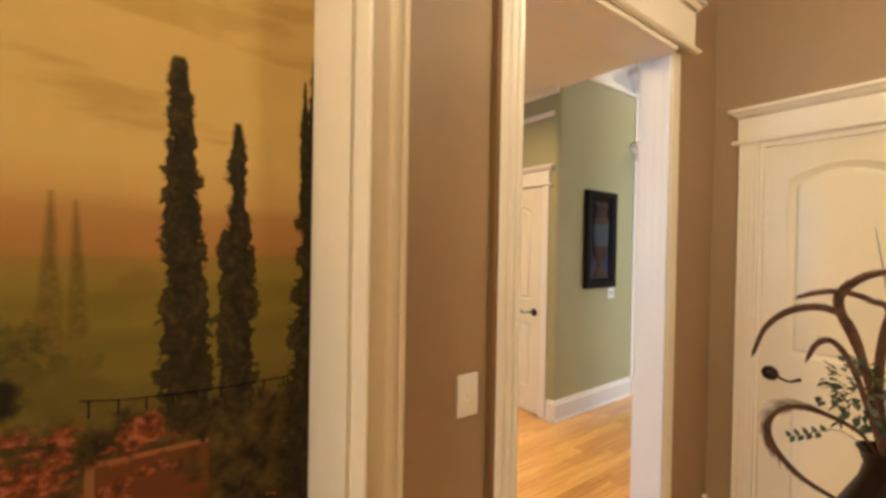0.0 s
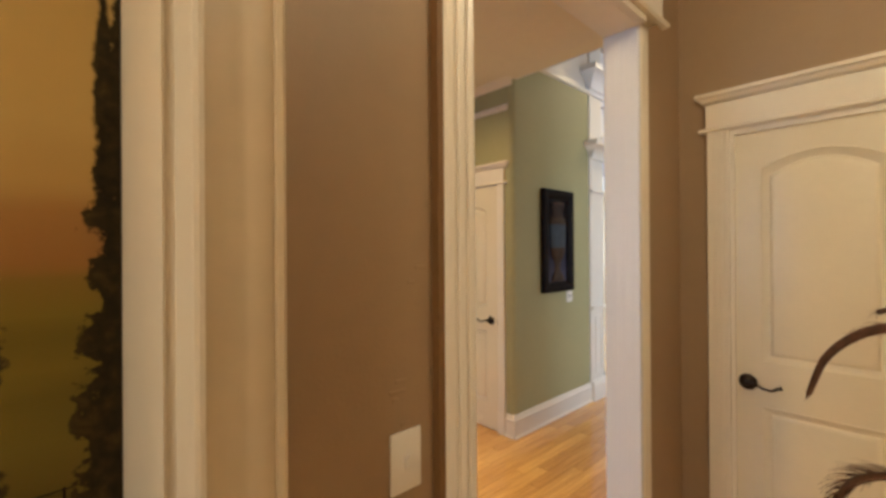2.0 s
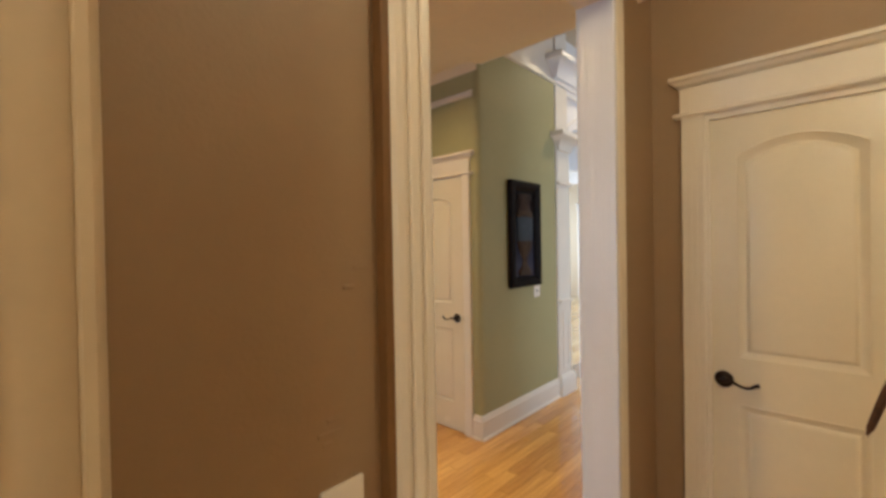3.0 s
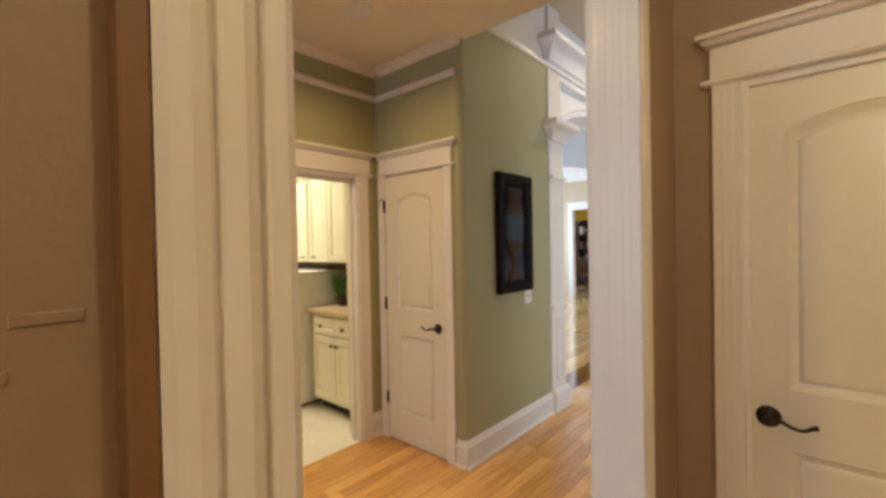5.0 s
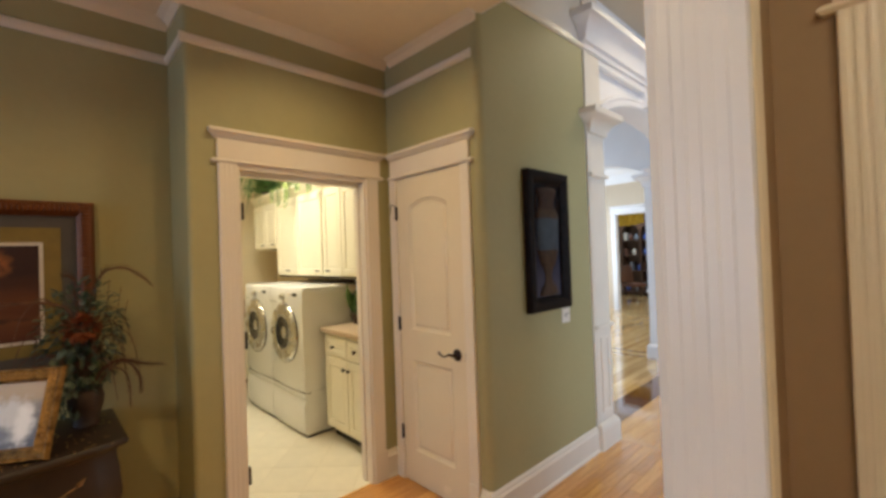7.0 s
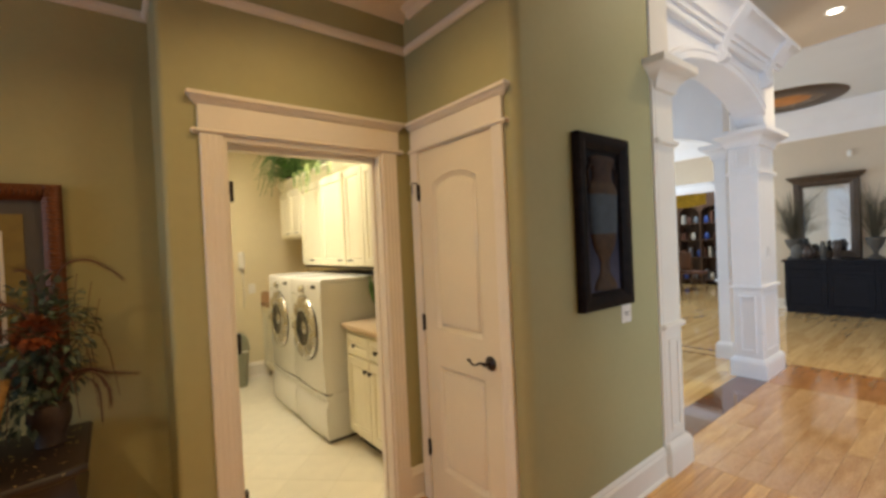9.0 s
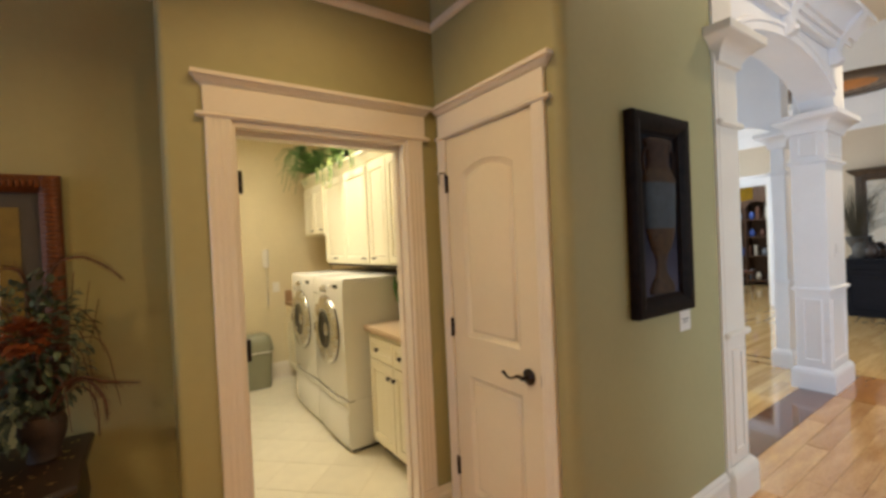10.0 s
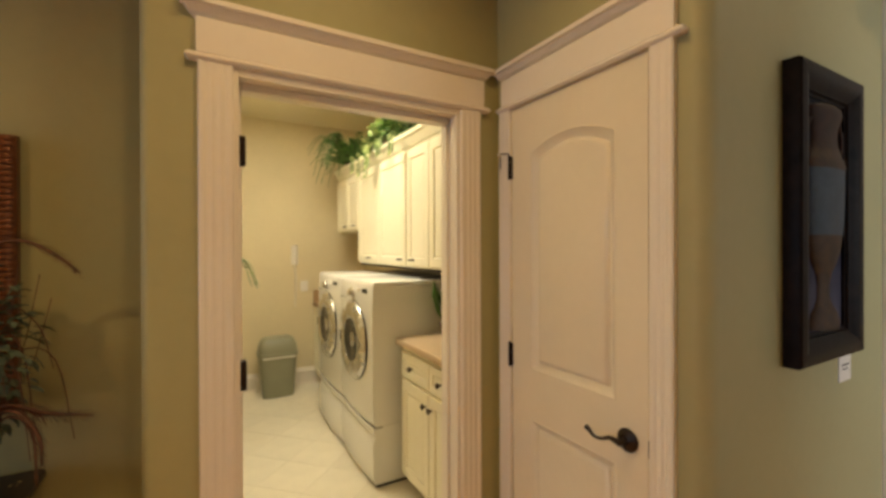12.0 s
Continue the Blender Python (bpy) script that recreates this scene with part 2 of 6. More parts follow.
AC = 2.87
structure("wall_passage_north", boxes((-2.6, 3.52, 0, 1.735, 3.64, AC), bevel=0.0), GREEN, "sage green wall behind the chest")
structure("wall_laundry_front", soft_corner(boxes((1.972, 3.165, 2.035, 2.79, 3.285, AC), (2.79, 3.165, 0, 2.985, 3.285, AC)), 1.735, 3.165, 0, 1.972, 3.52, AC), GREEN, "sage green wall with the laundry doorway", smooth=True)
structure("wall_closet", soft_corner(boxes((2.985, 2.452, 2.035, 3.10, 3.062, 3.6), (2.985, 3.062, 0, 3.10, 3.40, 3.6)), 2.985, 2.30, 0, 3.10, 2.452, 3.6, r=0.05, n=10), GREEN, "sage green wall around a narrow closet door", smooth=True)
structure("wall_picture", boxes((3.10, 2.30, 0, 4.20, 2.62, 3.06)), GREEN, "sage green wall with a framed urn picture")
structure("wall_frieze", boxes((3.10, 2.303, 3.06, 4.20, 2.62, 3.6)), TRIM, "cream wall band above the picture wall")
# end wall out of view, left open where the bluish fill stands
structure("wall_passage_west", boxes((-2.72, 1.0, 0, -2.6, 1.3, AC), (-2.72, 1.3, 0, -2.6, 3.1, 0.6), (-2.72, 1.3, 2.6, -2.6, 3.1, AC), (-2.72, 3.1, 0, -2.6, 3.64, AC)), GREEN)
structure("ceiling_passage", boxes((-2.72, 1.0, AC, 3.02, 3.64, AC + 0.1)), PEACH, "peach painted low ceiling")
structure("wall_ceiling_step", boxes((2.92, 1.0, AC + 0.1, 3.02, 2.30, 3.6)), BEIGE)

structure("wall_laundry_west", boxes((1.83, 3.52, 0, 1.95, 6.5, 2.83)), CREAM)
structure("wall_laundry_back", boxes((1.83, 6.5, 0, 3.67, 6.62, 2.83)), CREAM, "cream yellow laundry wall")
structure("wall_laundry_east", boxes((3.55, 3.40, 0, 3.67, 6.5, 2.83)), CREAM, "cream yellow laundry wall behind the cabinets")
structure("wall_laundry_inner", boxes((1.95, 3.287, 2.12, 3.55, 3.30, 2.83), (2.85, 3.287, 0, 3.55, 3.40, 2.12)), CREAM)
structure("ceiling_laundry", boxes((1.83, 3.285, 2.83, 3.67, 6.62, 2.93)), CREAMTOP, "cream painted laundry ceiling")

FC = 3.6
structure("ceiling_hall", boxes((3.02, -2.6, FC, 8.05, 6.9, FC + 0.1)), BEIGE, "beige ceiling with recessed lamps")
structure("ceiling_foyer", boxes((8.05, -2.6, FC - 0.012, 16.0, 7.5, FC + 0.1)), PALE, "pale ceiling with a painted medallion")
structure("wall_foyer_east", boxes((11.5, -2.6, 0, 11.62, 4.46, FC), (11.5, 4.46, 2.36, 11.62, 5.36, FC), (11.5, 5.36, 0, 11.62, 6.9, FC)), BEIGE, "beige wall with a doorway to a library")
structure("wall_foyer_south", boxes((3.35, -2.6, 0, 4.2, -2.48, FC), (4.2, -2.6, 0, 9.0, -2.48, 0.35), (4.2, -2.6, 2.85, 9.0, -2.48, FC), (9.0, -2.6, 0, 11.62, -2.48, FC)), BEIGE)
structure("wall_foyer_west", boxes((3.23, -2.6, 0, 3.35, -2.25, FC), (3.23, -2.25, 0, 3.35, 0.45, 0.55), (3.23, -2.25, 2.85, 3.35, 0.45, FC), (3.23, 0.45, 0, 3.35, 0.93, FC), (3.02, 0.9, 3.05, 3.35, 1.0, FC)), BEIGE)
structure("wall_arch_room_west", boxes((4.08, 2.62, 0, 4.20, 6.5, FC)), BEIGE)
structure("wall_north", boxes((4.08, 6.5, 0, 4.8, 6.62, FC), (4.8, 6.5, 0, 6.8, 6.62, 0.5), (4.8, 6.5, 2.85, 6.8, 6.62, FC), (6.8, 6.5, 0, 8.3, 6.62, FC), (8.3, 6.5, 0, 10.9, 6.62, 0.5), (8.3, 6.5, 2.85, 10.9, 6.62, FC), (10.9, 6.5, 0, 11.5, 6.62, FC)), BEIGE)
structure("wall_library", boxes((15.2, 3.3, 0, 15.32, 7.5, FC), (11.62, 7.38, 0, 15.2, 7.5, FC), (11.62, 3.18, 0, 15.32, 3.3, FC)), BEIGE)
structure("ground", boxes((-40, -40, -0.12, 40, 40, -0.06)), SUB)
structure("floor_slab", boxes((-2.72, -2.72, -0.06, 15.4, 7.5, -0.012)), SUB)

# ---- mouldings ----
BASE_PROFILE = [(0, 0), (0.030, 0), (0.029, 0.007), (0.024, 0.014), (0.018, 0.017), (0.018, 0.125), (0.022, 0.13), (0.022, 0.142), (0.012, 0.155), (0.012, 0.163), (0.005, 0.175), (0, 0.18)]
RAIL_PROFILE = [(0, 0), (0.010, 0.0), (0.022, 0.012), (0.022, 0.03), (0.014, 0.036), (0.010, 0.048), (0, 0.05)]


def baseboard(p0, p1, out, label="white painted baseboard with a moulded top"):
    return structure("baseboard", sweep(bmesh.new(), BASE_PROFILE, p0, p1, out, (0, 0, 1)), TRIM, label, smooth=False)


def rail(p0, p1, out):
    return structure("trim_picture_rail", sweep(bmesh.new(), RAIL_PROFILE, p0, p1, out, (0, 0, 1)), TRIM, "cream picture rail along the upper wall")


def flutes(w, t, n=3):
    """The cross-section of a fluted casing, from 0 to w across and t thick."""
    pts = [(0, 0), (0, t * 0.8), (0.004, t)]
    step = (w - 0.024) / n
    for i in range(n):
        a = 0.012 + i * step
        pts += [(a + 0.003, t), (a + 0.006, t - 0.0012), (a + step / 2, t - 0.0018), (a + step - 0.006, t - 0.0012), (a + step - 0.003, t)]
    return pts + [(w - 0.004, t), (w, t * 0.8), (w, 0)]


CAP = [(0, 0), (0.006, 0), (0.010, 0.008), (0.014, 0.010), (0.022, 0.018), (0.030, 0.032), (0.040, 0.036), (0.040, 0.050), (0.036, 0.054), (0, 0.054)]
BEAD = [(0, 0), (0.020, 0), (0.028, 0.008), (0.028, 0.014), (0.020, 0.022), (0, 0.022)]


def mitred(bm, prof, x0, x1, z, y):
    """A moulding along x in front of y, which also runs back at both its ends."""
    k = len(prof)
    left0 = [bm.verts.new((x0 - u, y, z + w)) for u, w in prof]
    left1 = [bm.verts.new((x0 - u, y - u, z + w)) for u, w in prof]
    right1 = [bm.verts.new((x1 + u, y - u, z + w)) for u, w in prof]
    right0 = [bm.verts.new((x1 + u, y, z + w)) for u, w in prof]
    for a, b in ((left0, left1), (left1, right1), (right1, right0)):
        for i in range(k - 1):
            if (a[i].co - b[i].co).length > 1e-6 or (a[i + 1].co - b[i + 1].co).length > 1e-6:
                vs = [a[i], a[i + 1], b[i + 1], b[i]]
                bm.faces.new(vs)
    bmesh.ops.remove_doubles(bm, verts=bm.verts[:], dist=1e-5)
    return bm


def surround(name, m, w, h, label, cw=0.09, t=0.02, left=True, right=True, ext0=0.0, ext1=0.0, jamb=0.12, jambs=True, frieze=0.105, mat=None, n=3):
    """The casing of a doorway w wide and h high, on a wall that faces -y in its own axes, with a frieze and a moulded cap."""
    mat = mat or TRIM
    ob = thing(name, m, label, "door frame", kind="structure")
    prof = flutes(cw, t, n)
    if left:
        part("casing", sweep(bmesh.new(), prof, (-cw, 0, 0), (-cw, 0, h), (1, 0, 0), (0, -1, 0)), mat, ob, "fluted casing board")
    if right:
        part("casing", sweep(bmesh.new(), prof, (w, 0, 0), (w, 0, h), (1, 0, 0), (0, -1, 0)), mat, ob, "fluted casing board")
    x0, x1 = -cw - 0.004, w + cw + 0.004
    part("bead", mitred(bmesh.new(), BEAD, x0 + ext0, x1 - ext1, h, 0), mat, ob, "rounded bead under the frieze", smooth=True)
    part("frieze", boxes((x0 + ext0, -t - 0.002, h + 0.022, x1 - ext1, -0.0005, h + 0.022 + frieze), bevel=0.002), mat, ob)
    part("cap", mitred(bmesh.new(), CAP, x0 + ext0, x1 - ext1, h + 0.022 + frieze, 0), mat, ob, "moulded cap of the door head", smooth=True)
    if jambs:
        part("jamb", boxes((-0.003, -0.008, 0, 0.016, jamb, h), bevel=0.002), mat, ob)
        part("jamb", boxes((w - 0.016, -0.008, 0, w + 0.003, jamb, h), bevel=0.002), mat, ob)
        part("jamb_head", boxes((0.016, -0.008, h - 0.026, w - 0.016, jamb, h + 0.003), bevel=0.002), mat, ob)
        part("stop", boxes((0.016, jamb * 0.45, 0, 0.027, jamb * 0.8, h - 0.017), (w - 0.027, jamb * 0.45, 0, w - 0.016, jamb * 0.8, h - 0.017), bevel=0.001), mat, ob)
    return ob


def panel_outline(x0, x1, z0, z1, rise, inset, n=12):
    x0, x1, z0, z1 = x0 + inset, x1 - inset, z0 + inset, z1 - inset
    pts = [(x0, z0), (x1, z0), (x1, z1)]
    if rise:
        for i in range(1, n):
            s = i / n
            pts.append((x1 + (x0 - x1) * s, z1 + rise * (1 - (2 * s - 1) ** 2) * (1 - inset * 1.5)))
    return pts + [(x0, z1)]


def door_panel(bm, *shape):
    rows = []
    for inset, y in ((-0.001, 0.0), (0.003, -0.002), (0.008, 0.001), (0.026, 0.014), (0.031, 0.0145), (0.037, 0.008), (0.044, 0.0045), (0.048, 0.004)):
        rows.append([bm.verts.new((x, y, z)) for x, z in panel_outline(*shape, inset)])
    k = len(rows[0])
    for lo, hi in zip(rows, rows[1:]):
        for i in range(k):
            bm.faces.new((lo[i], lo[(i + 1) % k], hi[(i + 1) % k], hi[i]))
    bm.faces.new(rows[-1])
    return bm


def lever(ob, x, z, way, y=0.0):
    """A bronze rose with a curled lever that points along way (1 or -1)."""
    h = part("handle", lathe(bmesh.new(), [(0.002, 0), (0.024, 0), (0.034, 0.002), (0.035, 0.006), (0.031, 0.010), (0.024, 0.012), (0.020, 0.016), (0.010, 0.018), (0.009, 0.045), (0.002, 0.047)], 28), BRONZE, ob, "oil-rubbed bronze lever handle with a round rose", smooth=True, m=pose(x, y, z, 90))
    pts = curve_points([(0, 0, 0.042), (way * 0.03, 0.004, 0.044), (way * 0.062, -0.010, 0.044), (way * 0.09, -0.013, 0.043), (way * 0.112, 0.0, 0.042), (way * 0.126, 0.004, 0.041)], 5)
    rad = [0.0095 - 0.0045 * abs(math.sin(3.1 * i / (len(pts) - 1))) for i in range(len(pts) - 3)] + [0.0085, 0.008, 0.004]
    part("lever", tube(bmesh.new(), pts, rad, 10), BRONZE, h, smooth=True)


def hinge(ob, x, z, y=-0.004):
    bm = boxes((x - 0.011, y - 0.002, z - 0.045, x + 0.012, y + 0.003, z + 0.045), bevel=0.001, seg=1)
    tube(bm, [(x, y - 0.006, z - 0.047), (x, y - 0.006, z + 0.047)], 0.0055, 10)
    tube(bm, [(x, y - 0.006, z + 0.047), (x, y - 0.006, z + 0.054)], [0.004, 0.002], 8)
    part("hinge", bm, BRONZE, ob, "dark bronze butt hinge", smooth=True)


def panel_door(name, m, w, h, label, upper, lower, handle_x, handle_way, hinge_x=None):
    """A moulded door: stiles and rails round an arched upper and a plain lower panel. upper and lower: x0, x1, z0, z1, rise."""
    ob = thing(name, m, label, "door", kind="structure")
    bm = bmesh.new()
    x0, x1, z0, z1, rise = upper
    lz0, lz1 = lower[2], lower[3]
    T = 0.04
    box(bm, 0, 0, 0.008, x0, T, h), box(bm, x1, 0, 0.008, w, T, h)
    box(bm, x0, 0, 0.008, x1, T, lz0), box(bm, x0, 0, lz1, x1, T, z0)
    arc = [(x, z) for x, z in panel_outline(x0, x1, z0, z1, rise, 0.0)][2:]
    prism(bm, [(x0, h), (x1, h)] + arc, T)
    box(bm, x0, 0.02, lz0, x1, T, z1 + rise)
    part("leaf", bm, DOORP, ob)
    for nm, sh in (("upper_panel", upper), ("lower_panel", lower)):
        part(nm, door_panel(bmesh.new(), *sh), DOORP, ob, "arched raised panel" if sh[4] else "raised rectangular panel", smooth=True)
    lever(ob, handle_x, 0.912, handle_way)
    if hinge_x is not None:
        for z in (1.80, 1.05, 0.32):
            hinge(ob, hinge_x, z)
    return ob


bd = panel_door("door_1", pose(2.535, 0.715, 0, 0, 0, -90), 0.605, 2.032, "closed cream two-panel door with a bronze lever", (0.105, 0.500, 1.005, 1.845, 0.062), (0.105, 0.500, 0.22, 0.815, 0.0), 0.056, 1)
part("latch_plate", boxes((-0.012, -0.004, 0.885, 0.0, 0.001, 0.945), bevel=0.001), BRONZE, bd)
surround("trim_door_1", pose(2.53, 0.718, 0, 0, 0, -90), 0.61, 2.035, "cream fluted door casing with a capped frieze", cw=0.09)
dd = panel_door("door_2", pose(2.975, 3.058, 0, 0, 0, -90), 0.60, 2.03, "closed narrow cream two-panel closet door", (0.112, 0.492, 1.015, 1.838, 0.048), (0.112, 0.492, 0.22, 0.825, 0.0), 0.535, -1, hinge_x=-0.006)
part("door_stop", tube(tube(bmesh.new(), [(-0.006, -0.012, 1.856), (-0.030, -0.030, 1.858), (-0.046, -0.024, 1.858)], [0.003, 0.003, 0.003], 7), [(-0.046, -0.024, 1.858), (-0.046, -0.024, 1.80)], 0.0025, 6), BRONZE, dd, "hinge-pin door stop", smooth=True)
part("stop_tip", lathe(bmesh.new(), [(0.001, 0), (0.006, 0.001), (0.006, 0.010), (0.001, 0.011)], 10), PLASTIC, dd, m=pose(-0.046, -0.024, 1.858, 90))
part("latch_plate", boxes((0.601, -0.004, 0.885, 0.608, 0.001, 0.935), bevel=0.001), BRONZE, dd)
cdf = surround("trim_door_2", pose(2.985, 3.062, 0, 0, 0, -90), 0.61, 2.035, "cream door casing with a capped frieze in the corner", cw=0.072, jambs=False, ext0=0.022, n=2)
part("plinth", boxes((0.61, -0.0265, 0.0, 0.685, -0.0205, 0.19), bevel=0.002), TRIM, cdf)
ldf = surround("trim_laundry_door", pose(1.972, 3.165, 0), 0.818, 2.035, "cream fluted casing of the open laundry doorway", cw=0.095, ext1=-0.012)
for z in (1.785, 1.080, 0.345):
    part("hinge", boxes((0.013, 0.004, z - 0.047, 0.036, 0.034, z + 0.047), bevel=0.004, seg=2), BRONZE, ldf, "dark bronze hinge leaf on the jamb")
part("head_stop", boxes((0.028, 0.040, 1.985, 0.790, 0.100, 2.0085), bevel=0.002), TRIM, ldf)
# the plinths of the laundry doorway stand a little proud
part("plinth", boxes((-0.099, -0.026, 0, 0.0, -0.0205, 0.2), bevel=0.002), TRIM, ldf)
part("plinth", boxes((0.818, -0.026, 0, 0.917, -0.0205, 0.2), bevel=0.002), TRIM, ldf)

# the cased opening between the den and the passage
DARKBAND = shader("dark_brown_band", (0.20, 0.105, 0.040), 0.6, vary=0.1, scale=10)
op = thing("trim_passage_opening", pose(0, 0, 0), "cream fluted casing of the wide passage opening", "door frame", kind="structure")
part("casing", sweep(bmesh.new(), [(0, 0), (0, 0.022), (0.006, 0.029), (0.016, 0.033), (0.025, 0.032), (0.030, 0.026), (0.034, 0.032), (0.045, 0.036), (0.052, 0.034), (0.057, 0.027), (0.061, 0.033), (0.072, 0.036), (0.080, 0.031), (0.085, 0.022), (0.085, 0)], (0.842, 0.835, 0), (0.842, 0.835, 2.37), (1, 0, 0), (0, -1, 0)), TRIM, op, "fluted casing board")
# narrow dark brown strip along the casing's outer side
part("side_strip", boxes((0.826, 0.812, 0, 0.8415, 0.8345, 2.37), bevel=0.002), DARKBAND, op, "dark brown strip beside the casing")
part("jamb", boxes((0.9205, 0.8355, 0, 0.93, 0.998, 2.37), bevel=0.002), TRIM, op)
# this jamb's bluish daylight is put into its paint
part("jamb_post", sweep(bmesh.new(), [(0.0, 0.0), (0.0, 0.139), (-0.012, 0.139), (-0.014, 0.1255), (-0.0129, 0.1202), (-0.0129, 0.1058), (-0.014, 0.1004), (-0.014, 0.0879), (-0.0129, 0.0825), (-0.0129, 0.0682), (-0.014, 0.0628), (-0.014, 0.0502), (-0.0129, 0.0448), (-0.0129, 0.0305), (-0.014, 0.0251), (-0.014, 0.0036), (-0.01, 0.0)], (1.915, 0.865, 0), (1.915, 0.865, 2.37), (1, 0, 0), (0, 1, 0)), LITWHITE, op, "white fluted jamb board tinted blue for daylight")
part("casing", sweep(bmesh.new(), [(0, 0), (0, 0.05), (0.006, 0.062), (0.016, 0.066), (0.075, 0.064), (0.085, 0.058), (0.10, 0.056), (0.112, 0.05), (0.118, 0.04), (0.118, 0)], (1.9155, 0.930, 0), (1.9155, 0.930, 2.37), (1, 0, 0), (0, -1, 0)), TRIM, op, "fluted casing board")
part("jamb_head", boxes((0.93, 0.8615, 2.345, 1.902, 0.999, 2.3695), bevel=0.002), TRIM, op)
part("bead", mitred(bmesh.new(), BEAD, 0.838, 2.038, 2.37, 0.836), TRIM, op, smooth=True)
part("frieze", boxes((0.838, 0.826, 2.392, 2.038, 0.8345, 2.545), (0.9305, 0.8345, 2.3455, 1.9, 0.8612, 2.545), (1.905, 0.8345, 2.392, 2.038, 0.9295, 2.545)), TRIM, op)
part("cap", mitred(bmesh.new(), CAP, 0.838, 2.038, 2.545, 0.836), TRIM, op, "moulded cap of the opening", smooth=True)

# baseboards and rails
baseboard((2.967, 2.30, 0), (4.20, 2.30, 0), (0, -1, 0))
structure("baseboard", sweep(bmesh.new(), BASE_PROFILE, (2.985, 2.3005, 0), (2.985, 2.375, 0), (-1, 0, 0), (0, 0, 1)), TRIM)
structure("baseboard", boxes((2.986, 2.301, 0, 3.05, 2.37, 0.176)), TRIM)
baseboard((2.893, 3.165, 0), (2.985, 3.165, 0), (0, -1, 0))
baseboard((1.735, 3.165, 0), (1.873, 3.165, 0), (0, -1, 0))
baseboard((1.735, 3.165, 0), (1.735, 3.52, 0), (-1, 0, 0))
baseboard((-2.6, 3.52, 0), (1.735, 3.52, 0), (0, -1, 0))
baseboard((2.038, 0.93, 0), (2.53, 0.93, 0), (0, -1, 0))
baseboard((0.47, 0.835, 0), (0.842, 0.835, 0), (0, -1, 0))
baseboard((2.53, 0.108 - 0.098, 0), (2.53, -2.6, 0), (-1, 0, 0))
RZ = 2.63
rail((-2.6, 3.52, RZ), (1.735, 3.52, RZ), (0, -1, 0))
rail((1.735, 3.1655, RZ), (1.735, 3.498, RZ), (-1, 0, 0))
rail((1.713, 3.165, RZ), (2.985, 3.165, RZ), (0, -1, 0))
rail((2.985, 3.143, RZ), (2.985, 2.345, RZ), (-1, 0, 0))
COVE = [(0, 0), (0.008, 0), (0.014, 0.012), (0.03, 0.03), (0.055, 0.045), (0.06, 0.05), (0, 0.05)]
for p0, p1, o in (((-2.6, 3.52, AC - 0.05), (1.735, 3.52, AC - 0.05), (0, -1, 0)), ((1.735, 3.1655, AC - 0.05), (1.735, 3.46, AC - 0.05), (-1, 0, 0)), ((1.675, 3.165, AC - 0.05), (2.985, 3.165, AC - 0.05), (0, -1, 0)), ((2.985, 3.105, AC - 0.05), (2.985, 2.30, AC - 0.05), (-1, 0, 0))):
    structure("trim_crown", sweep(bmesh.new(), COVE, p0, p1, o, (0, 0, 1)), PEACH, "peach crown moulding under the ceiling")
structure("trim_wall_band", sweep(bmesh.new(), RAIL_PROFILE, (3.02, 2.30, 3.03), (4.20, 2.30, 3.03), (0, -1, 0), (0, 0, 1)), TRIM, "narrow cream moulding at the top of the green wall")
structure("trim_ceiling_edge", boxes((3.02, 1.0, AC - 0.001, 3.035, 2.298, AC + 0.1), bevel=0.003), TRIM)
baseboard((1.95, 6.5, 0), (3.55, 6.5, 0), (0, -1, 0), "cream baseboard of the laundry")
baseboard((11.5, 4.36, 0), (11.5, -2.4, 0), (-1, 0, 0))


# ---- the colonnade ----
def arch_beam(x0, x1, y0, y1, spring, peak, top):
    """A wall over an opening from x0 to x1 with a flat segmental arch below, between y0 and y1."""
    bm = bmesh.new()
    pts = [(x0, top), (x0, spring)]
    for i in range(1, 24):
        s = i / 24
        pts.append((x0 + (x1 - x0) * s, spring + (peak - spring) * (1 - (2 * s - 1) ** 2) ** 0.6))
    pts += [(x1, spring), (x1, top)]
    return prism(bm, pts, y1 - y0, y0)


